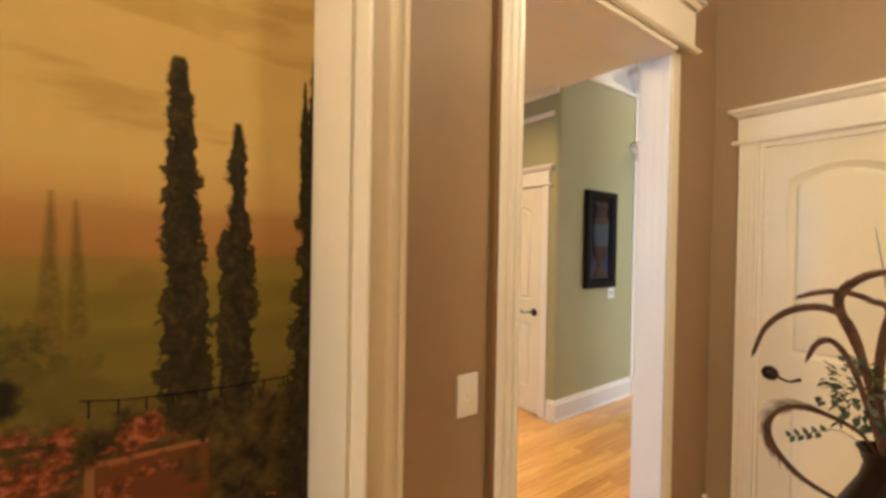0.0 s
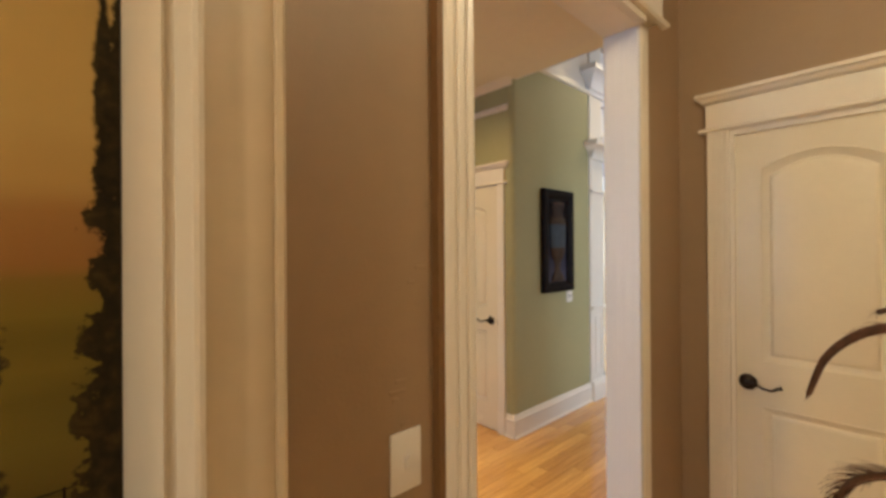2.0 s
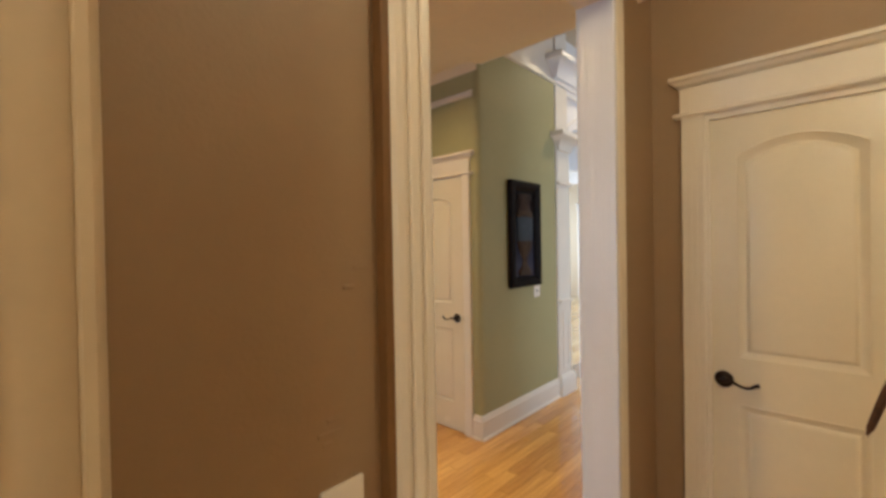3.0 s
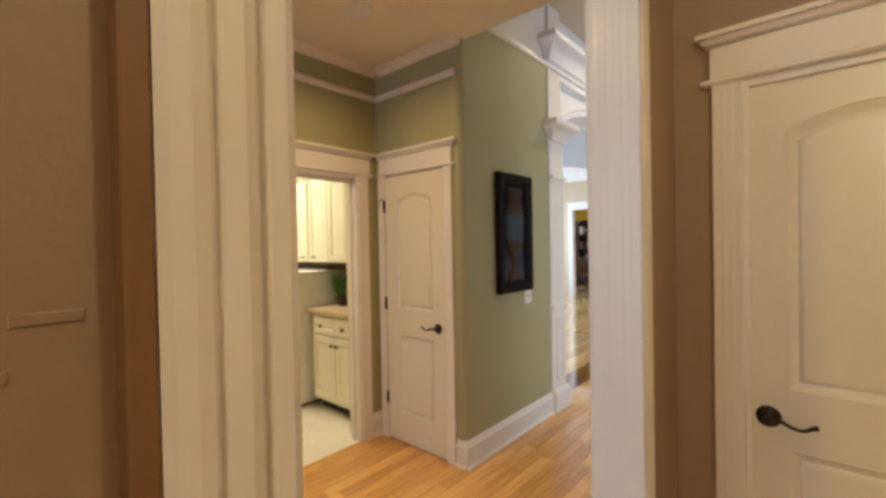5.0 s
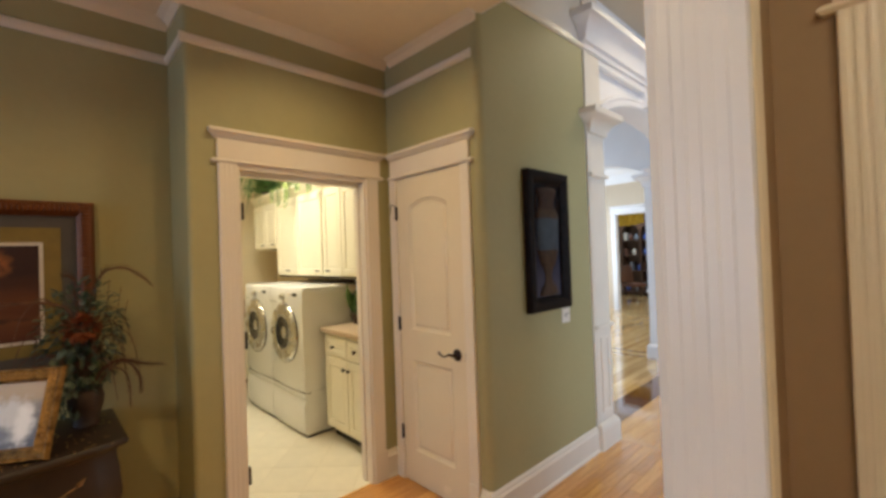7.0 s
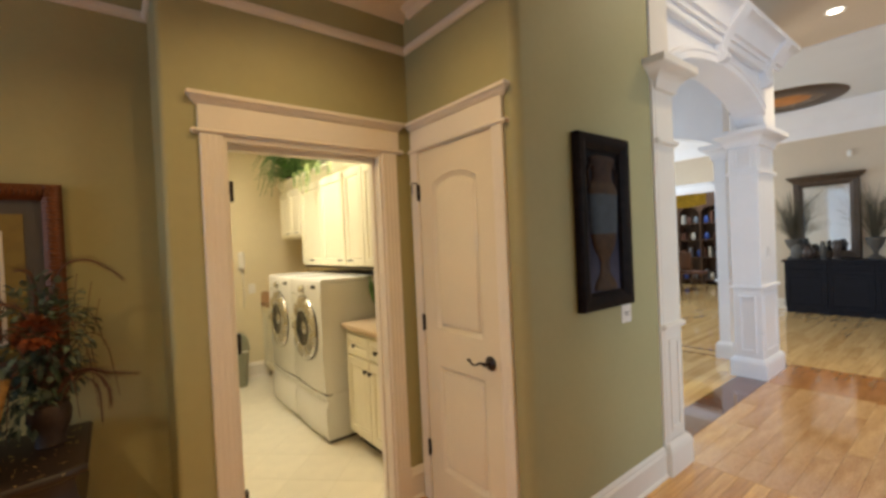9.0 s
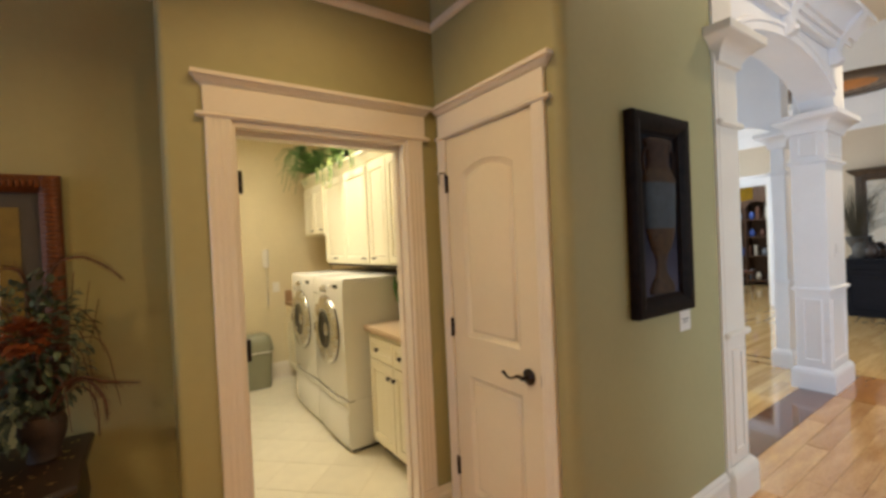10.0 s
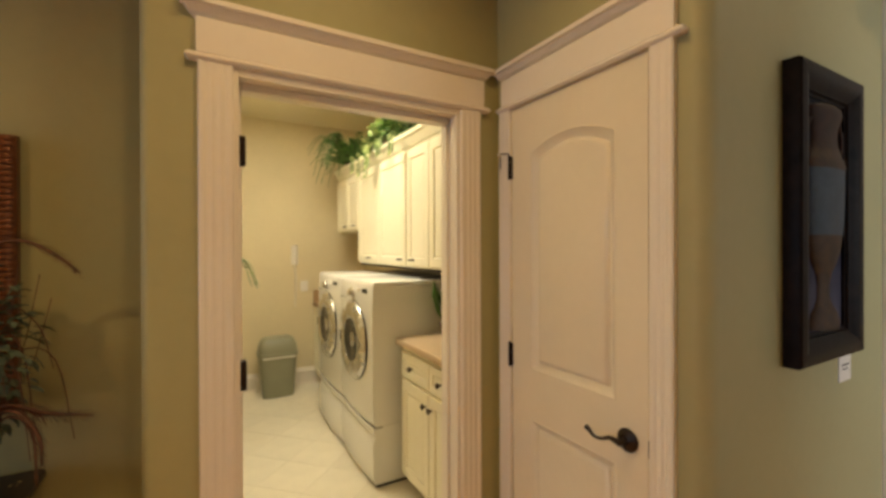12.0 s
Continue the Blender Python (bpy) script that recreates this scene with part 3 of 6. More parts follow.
def square_post(ob, x0, y0, x1, y1, h, mat, panels=()):
    """A square panelled post with a stepped base, a belt, a neck and a flared capital."""
    def ring(bm, z0, z1, o):
        box(bm, x0 - o, y0 - o, z0, x1 + o, y1 + o, z1)
    part("shaft", boxes((x0, y0, 0, x1, y1, h), bevel=0.004), mat, ob)
    bm = bmesh.new()
    ring(bm, 0, 0.15, 0.035)
    a = [(0.035, 0.15), (0.028, 0.175), (0.02, 0.185), (0.004, 0.2)]
    part("base", bm, mat, ob)
    bm = bmesh.new()
    for (o0, z0), (o1, z1) in zip(a, a[1:]):
        lo = [bm.verts.new(p) for p in ((x0 - o0, y0 - o0, z0), (x1 + o0, y0 - o0, z0), (x1 + o0, y1 + o0, z0), (x0 - o0, y1 + o0, z0))]
        hi = [bm.verts.new(p) for p in ((x0 - o1, y0 - o1, z1), (x1 + o1, y0 - o1, z1), (x1 + o1, y1 + o1, z1), (x0 - o1, y1 + o1, z1))]
        for i in range(4):
            bm.faces.new((lo[i], lo[(i + 1) % 4], hi[(i + 1) % 4], hi[i]))
    part("base_moulding", bm, mat, ob, smooth=True)
    for z in (0.90, 2.06):
        bm = bmesh.new()
        ring(bm, z, z + 0.035, 0.024)
        bmesh.ops.bevel(bm, geom=bm.edges[:], offset=0.008, segments=2, affect="EDGES")
        part("belt" if z < 1 else "neck_ring", bm, mat, ob, smooth=True)
    bm = bmesh.new()
    cap = [(0.004, h - 0.17), (0.02, h - 0.16), (0.024, h - 0.13), (0.04, h - 0.10), (0.075, h - 0.065), (0.105, h - 0.05), (0.115, h - 0.04), (0.115, h)]
    rows = [[bm.verts.new(p) for p in ((x0 - o, y0 - o, z), (x1 + o, y0 - o, z), (x1 + o, y1 + o, z), (x0 - o, y1 + o, z))] for o, z in cap]
    for lo, hi in zip(rows, rows[1:]):
        for i in range(4):
            bm.faces.new((lo[i], lo[(i + 1) % 4], hi[(i + 1) % 4], hi[i]))
    bm.faces.new(rows[0][::-1]), bm.faces.new(rows[-1])
    part("capital", bm, mat, ob, "flared square capital", smooth=True)
    for face in panels:
        for z0, z1 in ((0.26, 0.83), (2.13, 2.32)) if mat is WHITE else ((0.26, 0.83),):
            bm = bmesh.new()
            i = 0.052
            if face == "-x":
                a0, a1 = y0 + i, y1 - i
                for q in ((a0, z0, a1, z0 + 0.02), (a0, z1 - 0.02, a1, z1), (a0, z0 + 0.02, a0 + 0.02, z1 - 0.02), (a1 - 0.02, z0 + 0.02, a1, z1 - 0.02)):
                    box(bm, x0 - 0.022, q[0], q[1], x0 + 0.001, q[2], q[3])
            else:
                a0, a1 = x0 + i, x1 - i
                for q in ((a0, z0, a1, z0 + 0.02), (a0, z1 - 0.02, a1, z1), (a0, z0 + 0.02, a0 + 0.02, z1 - 0.02), (a1 - 0.02, z0 + 0.02, a1, z1 - 0.02)):
                    box(bm, q[0], y0 - 0.008, q[1], q[2], y0 + 0.001, q[3])
            part("panel_moulding", bm, mat, ob)


pil = thing("pilaster", pose(0, 0, 0), "cream square pilaster at the end of the green wall", "pilaster", kind="structure")
square_post(pil, 4.235, 2.285, 4.47, 2.66, 2.56, TRIM, panels=("-y",))
part("edge_strip", boxes((4.2005, 2.286, 0.0, 4.233, 2.32, 3.04), bevel=0.003), TRIM, pil)
part("upper_block", boxes((4.235, 2.30, 2.5605, 4.47, 2.645, 3.6)), TRIM, pil)
col = thing("column", pose(0, 0, 0), "white square panelled column carrying two arches", "column", kind="structure")
square_post(col, 6.62, 2.43, 7.14, 2.68, 2.50, WHITE, panels=("-x", "-y"))
part("upper_block", boxes((6.66, 2.42, 2.5005, 7.20, 2.66, 3.6)), WHITE, col)
pier = thing("pilaster", pose(0, 0, 0), "white square pier of the inner arch", "pilaster", kind="structure")
square_post(pier, 7.20, 2.90, 7.45, 3.02, 2.50, WHITE)
structure("wall_arch_south", arch_beam(4.47, 6.66, 2.36, 2.60, 2.50, 2.84, 3.6), WHITE, "white wall over a wide flat arch")
a2 = structure("wall_arch_east", arch_beam(0.0, 2.3, -0.22, 0.0, 2.42, 2.75, 3.6), WHITE, "white wall over the inner arch")
a2.matrix_basis = pose(7.23, 2.92, 0, 0, 0, 90)
structure("wall_arch_end", boxes((7.23, 5.22, 0, 7.45, 6.5, 3.6)), WHITE)
CORNICE = [(0, 0), (0.02, 0), (0.026, 0.03), (0.05, 0.042), (0.065, 0.09), (0.10, 0.14), (0.145, 0.17), (0.165, 0.18), (0.165, 0.225), (0.15, 0.24), (0, 0.24)]
structure("trim_cornice", mitred(bmesh.new(), CORNICE, 4.215, 6.80, 3.04, 2.299), WHITE, "white projecting cornice above the arch", smooth=True)
structure("trim_fascia", boxes((4.4705, 2.3005, 2.985, 6.655, 2.3595, 3.26), bevel=0.012), WHITE, "flat white band below the cornice")
structure("trim_cornice", sweep(bmesh.new(), [(0, 0), (0.03, 0), (0.05, 0.05), (0.12, 0.2), (0.3, 0.42), (0.34, 0.5), (0, 0.5)], (11.5, -2.4, 3.08), (11.5, 6.4, 3.08), (-1, 0, 0), (0, 0, 1)), WHITE, "deep white cove under the foyer ceiling")


def archivolt(x0, x1, y, spring, peak, wide, proud):
    """A raised curved band along the foot of an arch, in front of y."""
    bm = bmesh.new()
    rows = []
    for i in range(1, 30):
        q = i / 30
        x, z = x0 + (x1 - x0) * q, spring + (peak - spring) * (1 - (2 * q - 1) ** 2) ** 0.6
        rows.append([bm.verts.new((x, y - d, z + h)) for h, d in ((0.002, 0), (0.002, proud), (wide * 0.55, proud), (wide * 0.62, proud * 1.5), (wide * 0.9, proud * 1.5), (wide, proud * 0.6), (wide, 0))])
    for lo, hi in zip(rows, rows[1:]):
        for i in range(6):
            bm.faces.new((lo[i], lo[i + 1], hi[i + 1], hi[i]))
    bm.faces.new(rows[0][::-1]), bm.faces.new(rows[-1])
    return bm


structure("trim_archivolt", archivolt(4.48, 6.65, 2.36, 2.50, 2.84, 0.10, 0.022), WHITE, "white raised moulding round the arch", smooth=True)
key = thing("keystone", pose(5.48, 2.36, 0), "white scrolled keystone bracket over the arch", "keystone", group="arch brackets", kind="structure")
SCROLL = [(0.0, 2.85), (-0.060, 2.852), (-0.085, 2.872), (-0.083, 2.902), (-0.064, 2.93), (-0.060, 2.97), (-0.075, 3.02), (-0.115, 3.08), (-0.170, 3.14), (-0.215, 3.185), (-0.228, 3.215), (-0.228, 3.245), (0.0, 3.245)]
bm = bmesh.new()
sides = [[bm.verts.new((x * (0.045 + 0.07 * (z - 2.85)), y, z)) for y, z in SCROLL] for x in (-1, 1)]
bm.faces.new(sides[0]), bm.faces.new(sides[1][::-1])
for i in range(len(SCROLL)):
    k = (i + 1) % len(SCROLL)
    bm.faces.new((sides[0][i], sides[1][i], sides[1][k], sides[0][k]))
part("block", bm, WHITE, key, smooth=True)
part("cheek", boxes((-0.024, -0.094, 2.87, 0.024, -0.07, 2.905), bevel=0.006), WHITE, key)
copy_thing(key, pose(6.56, 2.36, 0))

surround("trim_library_door", pose(11.5, 5.36, 0, 0, 0, -90), 0.90, 2.36, "white casing of the library doorway", cw=0.11, mat=WHITE)

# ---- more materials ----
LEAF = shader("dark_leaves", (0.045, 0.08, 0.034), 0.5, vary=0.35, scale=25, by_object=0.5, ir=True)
LEAF2 = shader("bright_leaves", (0.12, 0.25, 0.055), 0.5, vary=0.35, scale=25, by_object=0.6, ir=True, second=(0.04, 0.11, 0.03))
IVY = shader("variegated_ivy_leaves", (0.30, 0.36, 0.14), 0.5, vary=0.3, scale=25, by_object=0.8, ir=True, second=(0.10, 0.19, 0.05))
EUCA = shader("grey_green_leaves", (0.075, 0.100, 0.066), 0.6, vary=0.3, scale=25, by_object=0.5, ir=True)
PLUME = shader("pheasant_plumes", (0.120, 0.048, 0.026), 0.6, vary=0.6, scale=60, second=(0.020, 0.010, 0.007))
FLOWER = shader("orange_petals", (0.21, 0.052, 0.013), 0.6, vary=0.35, scale=40, by_object=0.4, ir=True)
LACQUER = shader("black_lacquer", (0.020, 0.011, 0.008), 0.46, vary=0.4, scale=8, coat=0.2)
GILT = shader("aged_gilt", (0.34, 0.19, 0.055), 0.40, metal=0.75, vary=0.5, scale=38, second=(0.055, 0.028, 0.010), bump=0.9, bump_scale=70)
REDGOLD = shader("red_gold_frame", (0.16, 0.052, 0.018), 0.36, metal=0.45, vary=0.5, scale=45, bump=0.3, bump_scale=120)
EBONY = shader("ebonised_frame", (0.013, 0.008, 0.007), 0.36, vary=0.5, scale=22, second=(0.003, 0.002, 0.002), spec=0.06, bump=0.15, bump_scale=60)
ENAMEL = shader("white_enamel", (0.82, 0.82, 0.80), 0.22, vary=0.01, scale=3, coat=0.3)
CHROME = shader("chrome", (0.66, 0.65, 0.63), 0.27, metal=1.0, vary=0.04, scale=10)
SMOKE = shader("smoked_glass", (0.03, 0.028, 0.026), 0.1, vary=0.2, scale=5, spec=0.35)
CABINET = shader("cream_cabinet_paint", (0.81, 0.77, 0.62), 0.34, vary=0.03, scale=4)
COUNTER = shader("tan_laminate", (0.54, 0.41, 0.28), 0.35, vary=0.25, scale=70)
BINGREEN = shader("sage_plastic", (0.27, 0.27, 0.19), 0.42, vary=0.05, scale=10)
# near-black: gaps, dark plastic, and the shade strip under the wall cabinets
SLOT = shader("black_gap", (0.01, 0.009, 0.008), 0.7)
POT = shader("terracotta_pot", (0.052, 0.028, 0.017), 0.6, vary=0.35, scale=30, bump=0.3)
NAVY = shader("dark_buffet_paint", (0.007, 0.0075, 0.012), 0.5, spec=0.2, vary=0.3, scale=10)
OLDWOOD = shader("carved_brown_wood", (0.075, 0.045, 0.026), 0.5, vary=0.4, scale=20, bump=0.3, bump_scale=60)
BOOKWOOD = shader("dark_bookcase_wood", (0.085, 0.045, 0.027), 0.4, vary=0.4, scale=10, stretch=(1, 1, 0.2))
MIRROR = shader("mirror_silver", (0.86, 0.87, 0.87), 0.03, metal=1.0, vary=0.01, scale=2)
MIRROR.node_tree.nodes["Principled BSDF"].inputs["Roughness"].default_value = 0.02
LENS = glowing("lamp_lens", (1.0, 0.86, 0.66), 0.9)


def flat_paint(name, stops, scale=5.0, amount=0.12, rough=0.7, wide=(1, 1, 1), slant=0.0):
    """Paint in soft horizontal washes: stops of height and colour, broken up by noise."""
    m = bpy.data.materials.new(name)
    m.use_nodes = True
    n, li = m.node_tree.nodes, m.node_tree.links
    p = n["Principled BSDF"]
    p.inputs["Roughness"].default_value = rough
    p.inputs["Specular IOR Level"].default_value = 0.15
    tc, sep, mp, no = n.new("ShaderNodeTexCoord"), n.new("ShaderNodeSeparateXYZ"), n.new("ShaderNodeMapping"), n.new("ShaderNodeTexNoise")
    mp.vector_type = "TEXTURE"
    mp.inputs["Scale"].default_value = tuple(1 / w for w in wide)
    mp.inputs["Rotation"].default_value = (0, radians(slant), 0)
    no.inputs["Scale"].default_value, no.inputs["Detail"].default_value = scale, 6
    li.new(tc.outputs["Object"], sep.inputs[0]), li.new(tc.outputs["Object"], mp.inputs[0]), li.new(mp.outputs[0], no.inputs[0])
    ma = n.new("ShaderNodeMath")
    ma.operation = "MULTIPLY_ADD"
    ma.inputs[1].default_value = amount
    li.new(no.outputs[0], ma.inputs[0]), li.new(sep.outputs[2], ma.inputs[2])
    z0, z1 = stops[0][0], stops[-1][0]
    mr, ramp = n.new("ShaderNodeMapRange"), n.new("ShaderNodeValToRGB")
    mr.inputs["From Min"].default_value, mr.inputs["From Max"].default_value = z0 + amount / 2, z1 + amount / 2
    li.new(ma.outputs[0], mr.inputs[0]), li.new(mr.outputs[0], ramp.inputs[0])
    el = ramp.color_ramp.elements
    el[0].color, el[1].color = (*stops[0][1], 1), (*stops[-1][1], 1)
    for z, c in stops[1:-1]:
        el.new((z - z0) / (z1 - z0)).color = (*c, 1)
    li.new(ramp.outputs[0], p.inputs["Base Color"])
    return m


class Brush:
    """Paint on a flat board, laid in washes and soft-edged shapes over its own x and z."""

    def __init__(self, name, rough=0.7, spec=0.15):
        self.mat = bpy.data.materials.new(name)
        self.mat.use_nodes = True
        self.nt = self.mat.node_tree
        self.p = self.nt.nodes["Principled BSDF"]
        self.p.inputs["Roughness"].default_value, self.p.inputs["Specular IOR Level"].default_value = rough, spec
        self.tc = self.nt.nodes.new("ShaderNodeTexCoord").outputs["Object"]
        sep = self.nt.nodes.new("ShaderNodeSeparateXYZ")
        self.nt.links.new(self.tc, sep.inputs[0])
        self.x, self.z, self.col = sep.outputs[0], sep.outputs[2], None

    def put(self, socket, v):
        if isinstance(v, bpy.types.NodeSocket):
            self.nt.links.new(v, socket)
        else:
            socket.default_value = v

    def math(self, op, a, b=0.0):
        n = self.nt.nodes.new("ShaderNodeMath")
        n.operation = op
        self.put(n.inputs[0], a), self.put(n.inputs[1], b)
        return n.outputs[0]

    def noise(self, scale, detail=4, wide=(1, 1, 1), tilt=0.0):
        n, mp = self.nt.nodes.new("ShaderNodeTexNoise"), self.nt.nodes.new("ShaderNodeMapping")
        mp.inputs["Scale"].default_value, mp.inputs["Rotation"].default_value = wide, (0, radians(tilt), 0)
        n.inputs["Scale"].default_value, n.inputs["Detail"].default_value = scale, detail
        self.nt.links.new(self.tc, mp.inputs[0]), self.nt.links.new(mp.outputs[0], n.inputs[0])
        return n.outputs[0]

    def step(self, v, lo, hi):
        n = self.nt.nodes.new("ShaderNodeMapRange")
        n.interpolation_type = "SMOOTHSTEP"
        self.put(n.inputs[0], v)
        n.inputs["From Min"].default_value, n.inputs["From Max"].default_value = lo, hi
        return n.outputs[0]

    def ramp(self, v, stops):
        n = self.nt.nodes.new("ShaderNodeValToRGB")
        a, b = stops[0][0], stops[-1][0]
        mr = self.nt.nodes.new("ShaderNodeMapRange")
        mr.inputs["From Min"].default_value, mr.inputs["From Max"].default_value = a, b
        self.put(mr.inputs[0], v)
        self.nt.links.new(mr.outputs[0], n.inputs[0])
        el = n.color_ramp.elements
        el[0].color, el[1].color = (*stops[0][1], 1), (*stops[-1][1], 1)
        for q, c in stops[1:-1]:
            el.new((q - a) / (b - a)).color = (*c, 1)
        return n.outputs[0]

    def wash(self, stops, noise, amount):
        self.col = self.ramp(self.math("ADD", self.z, self.math("MULTIPLY", self.math("SUBTRACT", noise, 0.5), amount)), stops)

    def over(self, colour, mask):
        n = self.nt.nodes.new("ShaderNodeMix")
        n.data_type = "RGBA"
        self.put(n.inputs[0], mask), self.put(n.inputs[6], self.col)
        self.put(n.inputs[7], (*colour, 1) if isinstance(colour, tuple) else colour)
        self.col = n.outputs[2]

    def both(self, *masks):
        out = masks[0]
        for k in masks[1:]:
            out = self.math("MULTIPLY", out, k)
        return out

    def blob(self, x, z, rx, rz, colour, noise, rough=0.4, soft=0.3, most=1.0):
        """A soft oval with a ragged rim."""
        a = self.math("POWER", self.math("DIVIDE", self.math("SUBTRACT", self.x, x), rx), 2.0)
        b = self.math("POWER", self.math("DIVIDE", self.math("SUBTRACT", self.z, z), rz), 2.0)
        d = self.math("ADD", self.math("SQRT", self.math("ADD", a, b)), self.math("MULTIPLY", self.math("SUBTRACT", noise, 0.5), rough * 4))
        self.over(colour, self.math("MULTIPLY", self.step(d, 1.0 + soft, 1.0 - soft), most))

    def spire(self, x, z0, z1, wide, colour, noise, fine, soft=0.006, lean=0.0, rough=1.6, most=1.0):
        """A tall tree: half-widths at heights between z0 and z1, broken into clumps at the rim."""
        t = self.math("DIVIDE", self.math("SUBTRACT", self.z, z0), z1 - z0)
        top = max(w for q, w in wide)
        w = self.math("MULTIPLY", self.ramp(t, [(q, (v / top,) * 3) for q, v in wide]), top)
        ragged = self.math("ADD", 1.0, self.math("MULTIPLY", self.math("SUBTRACT", noise, 0.5), rough))
        ragged = self.math("ADD", ragged, self.math("MULTIPLY", self.math("SUBTRACT", fine, 0.5), rough * 0.6))
        mid = self.math("ADD", x, self.math("MULTIPLY", t, lean))
        d = self.math("SUBTRACT", self.math("MULTIPLY", w, ragged), self.math("ABSOLUTE", self.math("SUBTRACT", self.x, mid)))
        inside = self.both(self.step(t, -0.01, 0.02), self.step(t, 1.0, 0.985), self.step(d, -soft, soft), most)
        self.over(colour, inside)

    def done(self, tint=None):
        if tint:
            n = self.nt.nodes.new("ShaderNodeMix")
            n.data_type, n.blend_type = "RGBA", "MULTIPLY"
            n.inputs[0].default_value, n.inputs[7].default_value = 1.0, (*tint, 1)
            self.put(n.inputs[6], self.col)
            self.col = n.outputs[2]
        self.nt.links.new(self.col, self.p.inputs["Base Color"])
        return self.mat


# ---- plants ----
def leaf(bm, at, way, up, length, width):
    """One leaf with a folded middle."""
    d, u = Vector(way).normalized(), Vector(up)
    s = d.cross(u)
    s = s.normalized() if s.length > 1e-4 else Vector((1, 0, 0))
    n = s.cross(d)
    a, p = Vector(at), []
    for f, w, h in ((0, 0.02, 0), (0.35, 0.5, 0.06), (0.7, 0.36, 0.02), (1.0, 0.0, -0.1)):
        c = a + d * length * f + n * length * h
        p.append((bm.verts.new(c + s * width * w + n * 0.12 * width), bm.verts.new(c), bm.verts.new(c - s * width * w + n * 0.12 * width)))
    for lo, hi in zip(p, p[1:]):
        bm.faces.new((lo[0], lo[1], hi[1], hi[0])), bm.faces.new((lo[1], lo[2], hi[2], hi[1]))


def bush(seed, at, radius, count, size, droop=0.3, wide=0.5):
    r = random.Random(seed)
    bm = bmesh.new()
    for _ in range(count):
        v = Vector((r.gauss(0, 1), r.gauss(0, 1), r.gauss(0, 1))).normalized()
        q = r.random() ** 0.45
        c = Vector(at) + Vector((v.x * radius[0], v.y * radius[1], v.z * radius[2])) * q
        way = v + Vector((r.uniform(-0.6, 0.6), r.uniform(-0.6, 0.6), r.uniform(-0.6, 0.4) - droop))
        leaf(bm, c, way, (r.uniform(-0.4, 0.4), r.uniform(-0.4, 0.4), 1), size * r.uniform(0.6, 1.3), size * wide * r.uniform(0.7, 1.2))
    return bm


def frond(bm, ctrl, size, wide=0.35):
    """A fern frond: a thin stem with paired leaflets."""
    pts = curve_points(ctrl, 9)
    tube(bm, pts, 0.002, 4)
    for i in range(2, len(pts)):
        d = (pts[i] - pts[i - 1]).normalized()
        s = d.cross(Vector((0, 0, 1)))
        s = s.normalized() if s.length > 1e-3 else Vector((1, 0, 0))
        f = size * (1.1 - 0.9 * i / len(pts))
        for sign in (1, -1):
            leaf(bm, pts[i], sign * s + 0.55 * d, (0, 0, 1), f, f * wide)


def plume(bm, ctrl, r0=0.006, r1=0.013):
    """A long curved feather, barbed at its edges."""
    pts = curve_points(ctrl, 8)
    n = len(pts)
    rad = [r0 + (r1 - r0) * math.sin(math.pi * min(1, (i + 0.5) / n)) if i < n - 1 else 0.001 for i in range(n)]
    tube(bm, pts, rad, 6, 0.4)
    rr_ = random.Random(n)
    for i in range(1, n - 1):
        d = (pts[i + 1] - pts[i - 1]).normalized()
        s = d.cross(Vector((0.35, -0.9, 0.2))).normalized()
        for sign in (1, -1):
            for q in (0.0, 0.3, 0.6):
                leaf(bm, pts[i].lerp(pts[i + 1], q), d + sign * rr_.uniform(0.22, 0.6) * s, (rr_.uniform(-0.4, 0.4), 0, 1), rad[i] * rr_.uniform(1.8, 4.4), rad[i] * 0.28)


# ---- den: mural, trim, switch, vase ----
fr = thing("trim_mural_frame", pose(0, 0, 0), "deep cream moulded frame beside the mural", "frame", kind="structure")
part("moulding", sweep(bmesh.new(), [(0.330, 0.835), (0.330, 0.800), (0.333, 0.782), (0.337, 0.735), (0.343, 0.700), (0.347, 0.690), (0.350, 0.695), (0.359, 0.695), (0.363, 0.664), (0.367, 0.658), (0.372, 0.658), (0.376, 0.666), (0.380, 0.670), (0.380, 0.835)], (0, 0, 0), (0, 0, 3.05), (1, 0, 0), (0, 1, 0)), TRIM, fr, smooth=True)
# darker copy of the cream trim: the band's shade is in its paint
BANDSHADE = shader("shaded_cream_moulding", (0.58, 0.47, 0.325), 0.45, vary=0.06, scale=4, bump=0.05, bump_scale=60)
part("outer_band", sweep(bmesh.new(), [(0.3805, 0.835), (0.3805, 0.671), (0.398, 0.675), (0.412, 0.678), (0.419, 0.6825), (0.426, 0.6825), (0.432, 0.6815), (0.452, 0.686), (0.456, 0.6895), (0.459, 0.6865), (0.466, 0.686), (0.471, 0.690), (0.474, 0.700), (0.474, 0.835)], (0, 0, 0), (0, 0, 3.05), (1, 0, 0), (0, 1, 0)), BANDSHADE, fr, "outer band of the frame, painted darker for shade", smooth=True)

